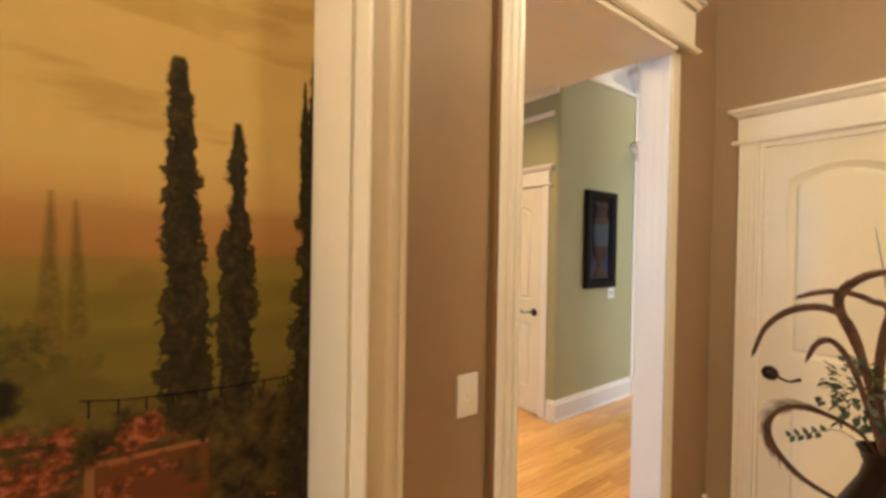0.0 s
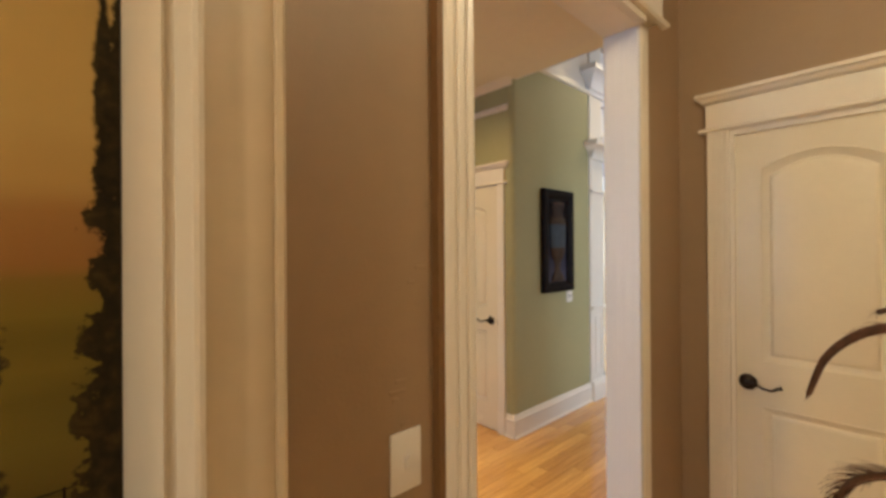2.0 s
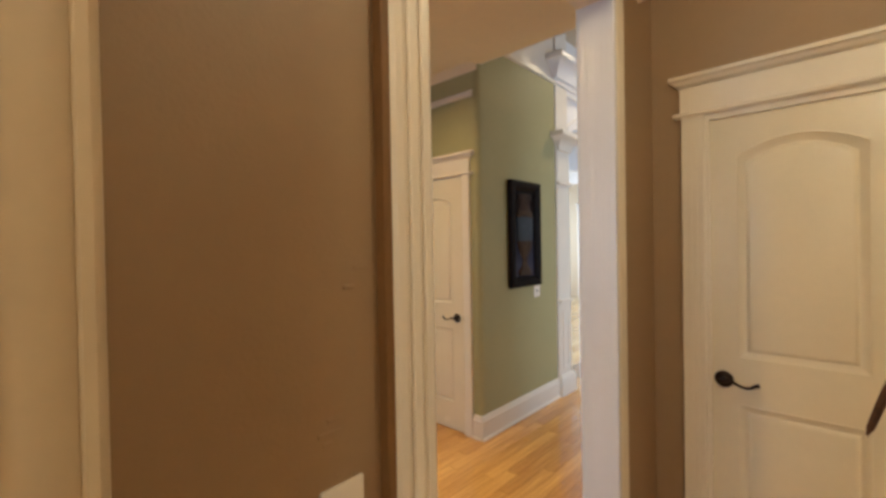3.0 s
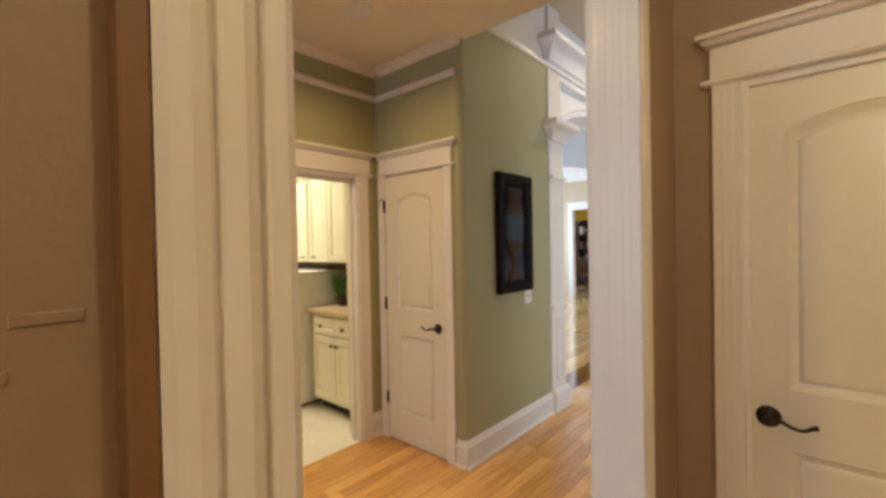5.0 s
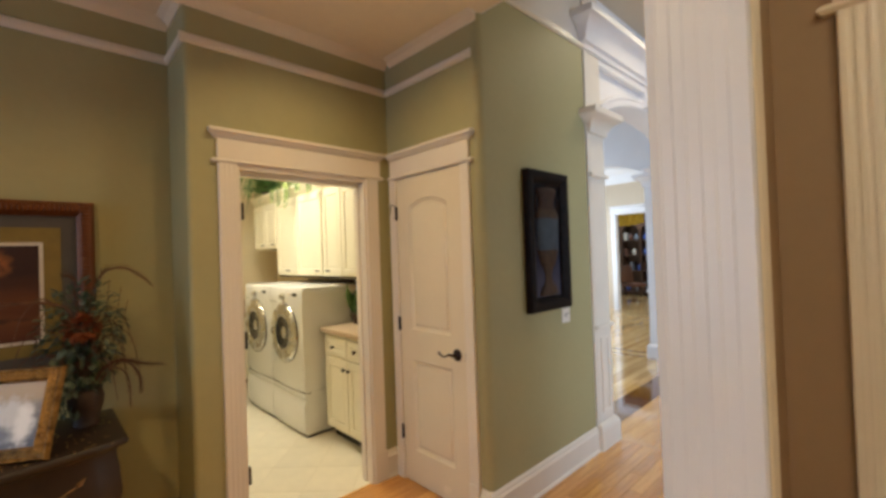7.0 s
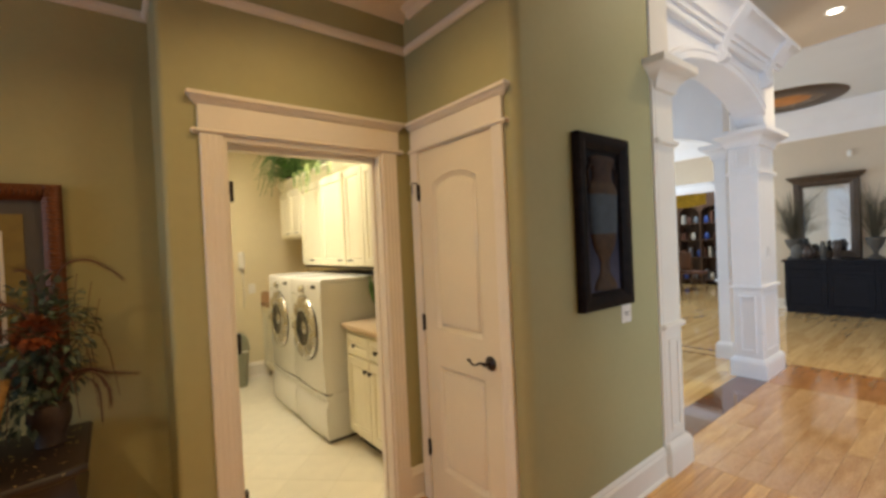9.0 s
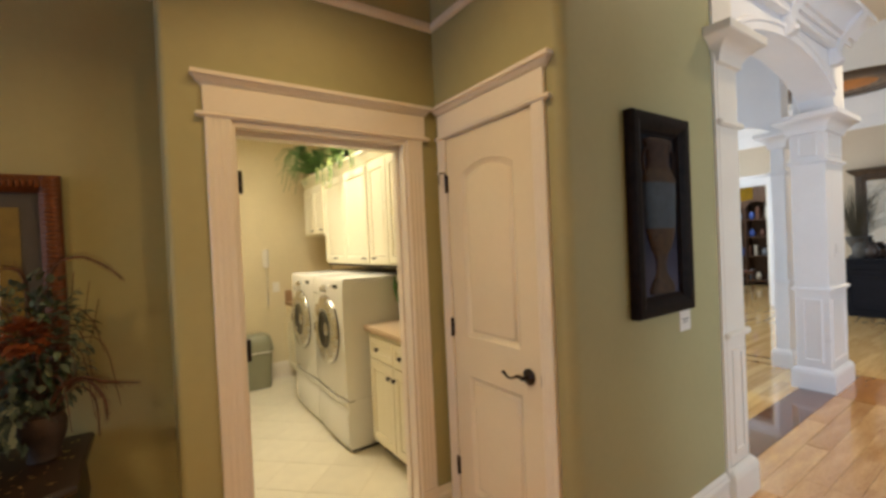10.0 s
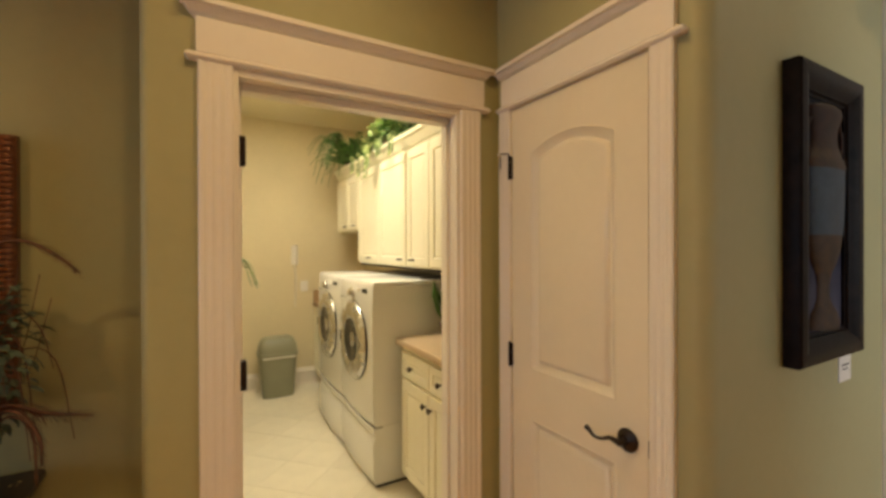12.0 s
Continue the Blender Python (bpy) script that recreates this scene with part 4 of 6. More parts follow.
FENCE = shader("painted_fence", (0.014, 0.010, 0.007), 0.9, spec=0.1)
br = Brush("mural_paint")
streak, clump, fine, broad = br.noise(5, 5, (0.55, 1, 2.6), 12), br.noise(38, 4, (1, 1, 0.8)), br.noise(85, 3), br.noise(9, 4)
br.wash([(0.5, (0.035, 0.020, 0.011)), (1.10, (0.055, 0.036, 0.014)), (1.22, (0.095, 0.072, 0.019)), (1.30, (0.140, 0.110, 0.025)), (1.345, (0.125, 0.098, 0.022)), (1.37, (0.165, 0.125, 0.026)), (1.415, (0.145, 0.110, 0.023)), (1.435, (0.185, 0.140, 0.030)), (1.475, (0.215, 0.140, 0.038)), (1.495, (0.30, 0.150, 0.058)), (1.55, (0.34, 0.185, 0.078)), (1.58, (0.44, 0.285, 0.120)), (1.64, (0.49, 0.345, 0.155)), (2.05, (0.46, 0.315, 0.135)), (2.6, (0.40, 0.26, 0.11))], streak, 0.05)
# long darker drifts of cloud
br.over((0.365, 0.235, 0.090), br.both(br.step(streak, 0.50, 0.62), br.step(br.z, 1.60, 1.70), 0.75))
br.over((0.52, 0.375, 0.18), br.both(br.step(broad, 0.55, 0.75), br.step(br.z, 1.62, 1.72), 0.35))
# far trees and hedges in the fields
far = br.ramp(fine, [(0.35, (0.085, 0.058, 0.016)), (0.65, (0.135, 0.090, 0.026))])
br.spire(-0.066, 1.335, 1.58, [(0, 0.017), (0.3, 0.013), (0.55, 0.009), (0.85, 0.004), (1, 0.001)], far, clump, fine, 0.006, 0.002, 1.0, 0.8)
br.spire(-0.032, 1.350, 1.567, [(0, 0.013), (0.3, 0.010), (0.6, 0.006), (0.85, 0.003), (1, 0.001)], far, clump, fine, 0.006, -0.004, 1.0, 0.8)
br.blob(0.045, 1.435, 0.030, 0.020, (0.150, 0.095, 0.026), clump, 0.3, 0.5, 0.6)
# low planting at the foot of the picture
low = br.ramp(clump, [(0.35, (0.016, 0.011, 0.005)), (0.55, (0.055, 0.036, 0.013)), (0.70, (0.085, 0.056, 0.018))])
br.over(low, br.step(br.math("ADD", br.z, br.math("MULTIPLY", br.math("SUBTRACT", clump, 0.5), 0.09)), 1.238, 1.200))
br.blob(-0.13, 1.32, 0.070, 0.065, br.ramp(fine, [(0.35, (0.036, 0.030, 0.010)), (0.65, (0.085, 0.066, 0.018))]), clump, 0.6, 0.3, 0.75)
br.blob(-0.05, 1.275, 0.070, 0.045, (0.085, 0.066, 0.018), clump, 0.6, 0.35, 0.7)
br.blob(-0.125, 1.272, 0.030, 0.035, (0.012, 0.010, 0.006), clump, 0.3, 0.3)
red = br.ramp(fine, [(0.38, (0.075, 0.022, 0.010)), (0.52, (0.200, 0.046, 0.022)), (0.66, (0.32, 0.105, 0.060))])
petals = br.noise(21, 5, (0.7, 1, 1.4))
br.over(red, br.both(br.step(petals, 0.40, 0.54), br.step(br.z, 1.235, 1.205), br.step(br.x, 0.13, 0.06), br.step(br.z, 0.9, 1.0), 0.85))
# the parapet beside the path
br.over((0.105, 0.034, 0.014), br.both(br.step(br.x, -0.026, -0.020), br.step(br.x, 0.151, 0.145), br.step(br.z, 1.152, 1.144), br.step(petals, 0.62, 0.42)))
br.over((0.23, 0.090, 0.042), br.both(br.step(br.x, -0.026, -0.020), br.step(br.x, 0.150, 0.144), br.step(br.z, 1.143, 1.147), br.step(br.z, 1.156, 1.151), br.step(clump, 0.30, 0.5)))
br.over((0.22, 0.105, 0.056), br.both(br.step(br.x, -0.026, -0.021), br.step(br.x, -0.009, -0.014), br.step(br.z, 1.150, 1.145), br.step(clump, 0.30, 0.5), 0.8))
br.over((0.42, 0.15, 0.02), br.both(br.step(fine, 0.60, 0.66), br.step(br.x, 0.20, 0.26), br.step(br.z, 1.03, 1.00)))
# the three near cypresses
bark = br.ramp(br.math("ADD", br.math("MULTIPLY", clump, 0.5), br.math("MULTIPLY", fine, 0.5)), [(0.38, (0.013, 0.010, 0.005)), (0.54, (0.026, 0.019, 0.009)), (0.66, (0.050, 0.036, 0.014)), (0.78, (0.12, 0.082, 0.030))])
br.spire(0.116, 1.175, 1.825, [(0, 0.024), (0.10, 0.038), (0.17, 0.041), (0.28, 0.035), (0.39, 0.032), (0.60, 0.027), (0.79, 0.021), (0.92, 0.016), (0.98, 0.010), (1, 0.006)], bark, clump, fine, 0.004, -0.018)
br.spire(0.194, 1.185, 1.727, [(0, 0.024), (0.08, 0.029), (0.17, 0.034), (0.31, 0.030), (0.56, 0.030), (0.68, 0.020), (0.745, 0.012), (0.80, 0.019), (0.90, 0.014), (1, 0.004)], bark, clump, fine, 0.004, -0.004)
br.spire(0.344, 0.95, 1.91, [(0, 0.075), (0.26, 0.056), (0.53, 0.040), (0.70, 0.036), (0.85, 0.020), (1, 0.004)], bark, clump, fine, 0.004, -0.006)
br.spire(0.316, 1.55, 1.83, [(0, 0.014), (0.6, 0.010), (1, 0.002)], bark, clump, fine, 0.003, -0.003)
mu = thing("mural", pose(0, 0, 0), "wall mural of cypresses, fields and a sunset sky", "mural")
part("painted_ground", boxes((-2.0, 0.832, 0.5, 0.3295, 0.8355, 2.6)), br.done((1.03, 0.98, 0.76)), mu, "ochre sky, red horizon, olive fields and dark cypresses")
part("painted_fence", tube(bmesh.new(), curve_points([(-0.03, 0.8316, 1.256), (0.03, 0.8316, 1.247), (0.104, 0.8316, 1.242), (0.20, 0.8316, 1.239), (0.284, 0.8316, 1.240)], 5), 0.0021, 5, 0.12), FENCE, mu)
for i in range(9):
    x = -0.02 + 0.037 * i
    part("painted_post", boxes((x, 0.8311, 1.226 - 0.002 * (i % 3), x + 0.0024, 0.8318, 1.252 - 0.010 * min(1, i / 3))), FENCE, mu)

sw = thing("light_switch", pose(0.756, 0.835, 1.108), "ivory toggle light switch on the brown wall", "light switch")
part("plate", boxes((-0.036, -0.006, -0.057, 0.036, 0, 0.057), bevel=0.003), PLASTIC, sw, smooth=True)
part("toggle", boxes((-0.006, -0.013, -0.014, 0.006, -0.005, 0.010), bevel=0.003), PLASTIC, sw, smooth=True)
for z in (-0.03, 0.03):
    part("screw", lathe(bmesh.new(), [(0.0005, 0), (0.003, 0), (0.0025, 0.001)], 10), PLASTIC, sw, m=pose(0, -0.006, z, 90))

st = thing("plant_stand", pose(1.06, 0.087, 0), "dark turned wooden plant stand", "stand")
st.scale = (0.896, 0.896, 1.105)
part("top", lathe(bmesh.new(), [(0.001, 0.73), (0.12, 0.73), (0.13, 0.738), (0.13, 0.75), (0.001, 0.75)], 28), BRONZE, st, smooth=True)
part("column", lathe(bmesh.new(), [(0.03, 0.06), (0.022, 0.2), (0.034, 0.4), (0.02, 0.6), (0.035, 0.73)], 18), BRONZE, st, smooth=True)
part("foot", lathe(bmesh.new(), [(0.12, 0), (0.12, 0.02), (0.06, 0.045), (0.03, 0.06)], 24), BRONZE, st, smooth=True)
va = thing("vase", pose(1.06, 0.087, 0.829), "dark bronze vase holding dried plumes", "vase")
va.scale = (0.896, 0.896, 0.896)
part("body", lathe(bmesh.new(), [(0.05, 0), (0.055, 0.01), (0.045, 0.025), (0.065, 0.10), (0.08, 0.19), (0.075, 0.26), (0.045, 0.32), (0.038, 0.35), (0.046, 0.375), (0.05, 0.38), (0.044, 0.382), (0.03, 0.35)], 32), BRONZE, va, smooth=True)
arr = thing("feather_arrangement", pose(1.06, 0.0915, 1.1405), "dried arrangement of curling brown plumes in a vase", "flower arrangement")
arr.scale = (0.896, 0.896, 0.896)
# curves in the arrangement's own y and z
for nm, pts, rr in (("plume", [(0, 0.0, 0), (0, 0.06, 0.33), (0, 0.11, 0.49), (0, 0.18, 0.535), (0, 0.28, 0.51), (0, 0.36, 0.43), (0, 0.405, 0.30)], 0.013),
                    ("plume", [(0.01, 0.0, 0), (0.01, 0.07, 0.35), (0.01, 0.135, 0.53), (0.01, 0.13, 0.60), (0.01, 0.07, 0.66), (0.01, -0.02, 0.69)], 0.016),
                    ("plume", [(0, -0.01, 0), (0, 0.0, 0.5), (0, 0.05, 0.575), (0, 0.13, 0.60), (0, 0.20, 0.59), (0, 0.262, 0.565)], 0.010),
                    ("plume", [(-0.02, 0.0, 0), (-0.02, 0.08, 0.30), (-0.02, 0.14, 0.41), (-0.02, 0.19, 0.40), (-0.02, 0.222, 0.33)], 0.010),
                    ("plume", [(-0.03, 0.0, 0), (-0.03, 0.06, 0.10), (-0.03, 0.15, 0.14), (-0.03, 0.24, 0.145), (-0.03, 0.31, 0.10), (-0.03, 0.335, 0.03), (-0.03, 0.31, -0.045), (-0.03, 0.23, -0.12), (-0.03, 0.12, -0.16), (-0.03, 0.04, -0.175)], 0.023),
                    ("plume", [(0.02, 0.0, 0), (0.02, 0.03, 0.30), (0.02, 0.0, 0.55), (0.02, -0.08, 0.72)], 0.014)):
    bm = bmesh.new()
    plume(bm, [Vector(p) * 0.545 for p in pts], 0.0035, rr * 0.56)
    part(nm, bm, PLUME, arr, smooth=True)
part("spike", tube(bmesh.new(), [(0, 0, 0), (0, 0.005, 0.32), (0, 0.025, 0.455)], [0.002, 0.0012, 0.0006], 5), PLUME, arr)
tagged(part("foliage", bush(21, (0, 0.04, 0.13), (0.045, 0.065, 0.07), 150, 0.019, 0.1, 0.7), EUCA, arr, "grey-green leaves"), kind="stuff")
bm = bmesh.new()
tube(bm, curve_points([(0, 0, 0), (-0.01, 0.065, 0.05), (-0.016, 0.13, 0.017), (-0.016, 0.15, 0.01)], 5), 0.0009, 4)
for k in range(9):
    leaf(bm, (-0.016, 0.087 + 0.007 * k, 0.041 - 0.004 * k), (0, 0.6, (-1) ** k), (1, 0, 0), 0.016, 0.010)
part("sprig", bm, EUCA, arr)

outl = thing("cable_cover", pose(2.50, 0.93, 0.178), "small ivory cable cover above the baseboard", "cable cover")
part("cover", boxes((-0.012, -0.02, -0.04, 0.012, 0, 0.025), bevel=0.003), PLASTIC, outl, smooth=True)


# ---- alcove: chest, picture, photograph, arrangement ----
def moulded_frame(ob, w, h, fw, prof, mat, name="frame_side"):
    """Four mitred lengths of frame moulding round an opening of w by h, in x and z, front towards -y. prof: depth steps across the width."""
    for k, (x0, z0, x1, z1) in enumerate(((0, 0, w, 0), (w, 0, w, h), (w, h, 0, h), (0, h, 0, 0))):
        bm = bmesh.new()
        d = Vector((x1 - x0, 0, z1 - z0)).normalized()
        inn = Vector((-d.z, 0, d.x))
        rows = []
        for s, y in prof:
            o = s * fw
            a, b = Vector((x0, -y, z0)) + inn * o + d * o, Vector((x1, -y, z1)) + inn * o - d * o
            rows.append((bm.verts.new(a), bm.verts.new(b)))
        for lo, hi in zip(rows, rows[1:]):
            bm.faces.new((lo[0], lo[1], hi[1], hi[0]))
        part(name, bm, mat, ob, smooth=True)


pic = thing("framed_picture", pose(0.30, 3.515, 0.985), "large sunset picture in a red-gold bamboo frame", "picture")
moulded_frame(pic, 1.095, 0.843, 0.068, [(0, 0), (0, 0.03), (0.12, 0.04), (0.4, 0.046), (0.65, 0.04), (0.85, 0.028), (1, 0.02), (1, 0.008)], REDGOLD)
for z, hor in ((0.034, True), (0.809, True)):
    for i in range(58):
        part("frame_bead", lathe(bmesh.new(), [(0.001, 0), (0.018, 0.003), (0.021, 0.009), (0.018, 0.015), (0.001, 0.018)], 10, sy=0.5), REDGOLD, pic, smooth=True, m=pose(0.03 + i * 0.018, -0.044, z, 0, 90)) if i > 25 else None
for i in range(46):
    part("frame_bead", lathe(bmesh.new(), [(0.001, 0), (0.027, 0.002), (0.031, 0.0085), (0.027, 0.015), (0.001, 0.017)], 10, sy=0.45), REDGOLD, pic, smooth=True, m=pose(1.061, -0.040, 0.012 + i * 0.018))
GREYMAT = shader("grey_mat_board", (0.085, 0.072, 0.062), 0.8, vary=0.1, scale=20)
GOLDMAT = shader("gold_mat_board", (0.20, 0.135, 0.03), 0.7, vary=0.15, scale=20)
WHITEMAT = shader("white_fillet", (0.62, 0.56, 0.48), 0.7, vary=0.05, scale=20)
sp = Brush("sunset_print", 0.55, 0.3)
haze, puff = sp.noise(10, 5, (0.5, 1, 1.6)), sp.noise(24, 5)
sp.wash([(0.0, (0.085, 0.026, 0.014)), (0.06, (0.12, 0.040, 0.019)), (0.10, (0.17, 0.060, 0.026)), (0.13, (0.10, 0.034, 0.017)), (0.19, (0.125, 0.042, 0.020)), (0.26, (0.060, 0.023, 0.016)), (0.31, (0.034, 0.015, 0.015)), (0.44, (0.040, 0.018, 0.018))], haze, 0.09)
sp.blob(0.515, 0.355, 0.085, 0.060, sp.ramp(puff, [(0.35, (0.12, 0.042, 0.02)), (0.65, (0.34, 0.125, 0.045))]), puff, 0.4, 0.3)
sp.blob(0.53, 0.10, 0.10, 0.012, (0.035, 0.018, 0.014), puff, 0.5, 0.5, 0.8)
part("outer_mat", boxes((0.06, -0.012, 0.06, 1.035, -0.004, 0.783)), GREYMAT, pic)
part("gold_mat", boxes((0.125, -0.015, 0.118, 0.968, -0.0122, 0.718), bevel=0.001, seg=1), GOLDMAT, pic)
part("fillet", boxes((0.19, -0.018, 0.178, 0.905, -0.0152, 0.648), bevel=0.001, seg=1), WHITEMAT, pic)
part("print", boxes((0, -0.0005, 0, 0.685, 0.0005, 0.44)), sp.done(), pic, m=pose(0.205, -0.0188, 0.193))
PULL = shader("tarnished_gilt", (0.16, 0.095, 0.04), 0.5, metal=0.6, vary=0.5, scale=50)
chest = thing("bombe_chest", pose(0.865, 3.21, -0.0), "black lacquered bombe chest with gilt scrolls", "chest")


def serpentine(bm, levels, n=16):
    """A body of stacked outlines, half-width and half-depth at each height, with bowed fronts."""
    rows = []
    for z, hw, hd in levels:
        ring = []
        for i in range(n + 1):
            s = -1 + 2 * i / n
            ring.append((s * hw, -hd - 0.035 * math.cos(s * math.pi) + (0.05 * max(0, abs(s) - 0.85) / 0.15)))
        ring += [(hw, 0.29), (-hw, 0.29)]
        rows.append([bm.verts.new((x, y, z)) for x, y in ring])
    k = len(rows[0])
    for lo, hi in zip(rows, rows[1:]):
        for i in range(k):
            bm.faces.new((lo[i], lo[(i + 1) % k], hi[(i + 1) % k], hi[i]))
    bm.faces.new(rows[0][::-1]), bm.faces.new(rows[-1])
    return bm


part("body", serpentine(bmesh.new(), [(0.12, 0.47, 0.20), (0.16, 0.475, 0.205), (0.30, 0.50, 0.225), (0.45, 0.552, 0.255), (0.56, 0.568, 0.262), (0.66, 0.560, 0.26), (0.72, 0.55, 0.256), (0.745, 0.556, 0.258)]), LACQUER, chest, smooth=True)
part("top", serpentine(bmesh.new(), [(0.745, 0.56, 0.262), (0.751, 0.58, 0.275), (0.759, 0.588, 0.280), (0.773, 0.590, 0.282), (0.782, 0.586, 0.279), (0.787, 0.578, 0.273)]), LACQUER, chest, "black lacquer top with gilt specks", smooth=True)
for sx in (-1, 1):
    for y in (-0.18, 0.25):
        part("leg", tube(bmesh.new(), curve_points([(sx * 0.44, y, 0.14), (sx * 0.47, y, 0.08), (sx * 0.45, y, 0.03), (sx * 0.48, y - 0.01, 0.0)], 4), [0.04, 0.038, 0.035, 0.032, 0.03, 0.027, 0.024, 0.022, 0.021, 0.022, 0.024, 0.026, 0.028], 10), LACQUER, chest, smooth=True)
for x in (-0.3, 0.3):
    for z in (0.64, 0.42):
        y = -0.318 if z > 0.5 else -0.316
        pts = curve_points([(x - 0.10, y, z + 0.01), (x - 0.06, y - 0.012, z - 0.012), (x - 0.02, y - 0.018, z + 0.006), (x + 0.03, y - 0.018, z - 0.008), (x + 0.07, y - 0.012, z + 0.022), (x + 0.11, y, z + 0.035)], 6)
        bm = bmesh.new()
        for q in range(7):
            c_ = pts[q * (len(pts) - 1) // 6]
            leaf(bm, c_, ((-1) ** q * 0.3 + 0.4, -0.2, 0.8 * (-1) ** q), (0, -1, 0.2), 0.045, 0.020)
        tagged(part("gilt_spray", bm, PULL, chest, "gilt leaf spray behind the pull"), kind="stuff")
        part("gilt_pull", tube(bmesh.new(), pts, 0.0055, 7), PULL, chest, "gilt scroll drawer pull", smooth=True)
bm = bmesh.new()
r = random.Random(11)
for _ in range(230):
    x, y = r.uniform(-0.54, 0.55), r.uniform(-0.27, 0.22)
    a, k = r.uniform(0, 6.3), r.uniform(0.004, 0.013)
    q = [bm.verts.new((x + k * c * math.cos(a) - k * 0.35 * s * math.sin(a), y + k * c * math.sin(a) + k * 0.35 * s * math.cos(a), 0.7885)) for c, s in ((-1, 0), (0, -1), (1, 0.2), (0.2, 1))]
    bm.faces.new(q)
SPECK = shader("gold_leaf_flecks", (0.55, 0.38, 0.14), 0.5, metal=0.2, vary=0.3, scale=40)
tagged(part("gilt_specks", bm, SPECK, chest, "gilt leaf specks"), kind="stuff")

ph = thing("photo_frame", pose(0.962, 3.105, 0.7895, -20, 0, -32), "ornate gilt photo frame standing on the chest", "photo frame")
ph.scale = (0.95, 0.95, 0.95)
moulded_frame(ph, 0.295, 0.362, 0.055, [(0, -0.01), (0, 0.012), (0.1, 0.02), (0.3, 0.014), (0.5, 0.018), (0.8, 0.024), (0.95, 0.014), (1, 0.006), (1, -0.004)], GILT)
pt = Brush("faded_photo", 0.35, 0.5)
pt.wash([(0.0, (0.10, 0.105, 0.13)), (0.10, (0.17, 0.175, 0.20)), (0.16, (0.30, 0.28, 0.26)), (0.185, (0.46, 0.37, 0.26)), (0.26, (0.56, 0.46, 0.33))], pt.noise(9), 0.05)
pt.blob(0.085, 0.105, 0.085, 0.085, (0.66, 0.66, 0.68), pt.noise(22), 0.35, 0.25)
pt.blob(0.135, 0.095, 0.030, 0.070, (0.86, 0.86, 0.88), pt.noise(30), 0.4, 0.5)
pt.blob(0.06, 0.05, 0.035, 0.04, (0.20, 0.21, 0.25), pt.noise(26), 0.5, 0.7)
part("photo", boxes((0, -0.001, 0, 0.195, 0.001, 0.262)), pt.done(), ph, "pale blurred photograph", m=pose(0.05, 0.0, 0.05))
r = random.Random(23)
for k in range(15):
    for x_, z_, along in ((0.026, 0.016 + k * 0.0235, 0), (0.269, 0.016 + k * 0.0235, 0), (0.022 + k * 0.018, 0.026, 1), (0.022 + k * 0.018, 0.336, 1)):
        part("carved_leaf", lathe(bmesh.new(), [(0.001, 0), (0.007, 0.003), (0.0085, 0.008), (0.005, 0.014), (0.001, 0.017)], 7, sy=0.6), GILT, ph, smooth=True, m=pose(x_, -0.016, z_, 0, (90 if along else 0) + r.uniform(-35, 35)))
part("backing", boxes((0.008, 0.004, 0.008, 0.287, 0.010, 0.354)), OLDWOOD, ph)
part("strut", boxes((0.12, 0.0, -0.155, 0.17, 0.005, 0.0)), OLDWOOD, ph, m=pose(0, 0.012, 0.17, 25))

fa = thing("floral_arrangement", pose(1.335, 3.30, 0.787), "silk arrangement with ivy, an orange bloom and plumes", "flower arrangement")
part("pot", lathe(bmesh.new(), [(0.045, 0), (0.05, 0.01), (0.045, 0.03), (0.065, 0.09), (0.068, 0.13), (0.06, 0.16), (0.065, 0.17), (0.05, 0.165)], 20), POT, fa, "ridged terracotta pot", smooth=True)
tagged(part("foliage", bush(31, (-0.01, -0.01, 0.42), (0.165, 0.13, 0.25), 400, 0.040, 0.35, 0.6), EUCA, fa, "grey-green silk leaves"), kind="stuff")
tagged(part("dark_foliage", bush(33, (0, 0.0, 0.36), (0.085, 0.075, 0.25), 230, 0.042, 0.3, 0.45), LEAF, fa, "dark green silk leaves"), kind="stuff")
tagged(part("low_foliage", bush(35, (-0.06, -0.03, 0.18), (0.11, 0.08, 0.12), 130, 0.038, 0.5, 0.55), EUCA, fa), kind="stuff")
bm = bmesh.new()
r = random.Random(6)
for _ in range(90):
    v = Vector((r.gauss(0, 1), r.gauss(0, 1) - 0.6, r.gauss(0, 1))).normalized()
    leaf(bm, Vector((-0.015, -0.125, 0.455)) + v * 0.042, v, (0, 0, 1), 0.034, 0.034)
part("bloom", bm, FLOWER, fa, "orange silk bloom")
for pts, rr in (([(0, 0, 0.2), (0.02, -0.03, 0.52), (0.06, -0.05, 0.68), (0.13, -0.06, 0.715), (0.20, -0.06, 0.68), (0.255, -0.06, 0.625)], 0.011),
                ([(0, 0, 0.2), (-0.04, -0.03, 0.50), (-0.12, -0.05, 0.57), (-0.22, -0.06, 0.58), (-0.33, -0.06, 0.565)], 0.012),
                ([(0, 0, 0.1), (0.05, -0.06, 0.24), (0.12, -0.10, 0.29), (0.20, -0.11, 0.26), (0.29, -0.10, 0.235)], 0.014),
                ([(0, 0, 0.1), (0.08, -0.08, 0.25), (0.14, -0.12, 0.28), (0.185, -0.13, 0.21), (0.19, -0.13, 0.13)], 0.009),
                ([(0, 0, 0.1), (0.09, -0.03, 0.24), (0.15, -0.05, 0.20), (0.16, -0.05, 0.05)], 0.006),
                ([(0, 0, 0.2), (-0.02, 0.02, 0.5), (-0.03, 0.0, 0.66), (-0.07, -0.02, 0.69)], 0.014)):
    bm = bmesh.new()
    plume(bm, pts, 0.005, rr)
    part("plume", bm, PLUME, fa, "mottled brown plume", smooth=True)
r = random.Random(17)
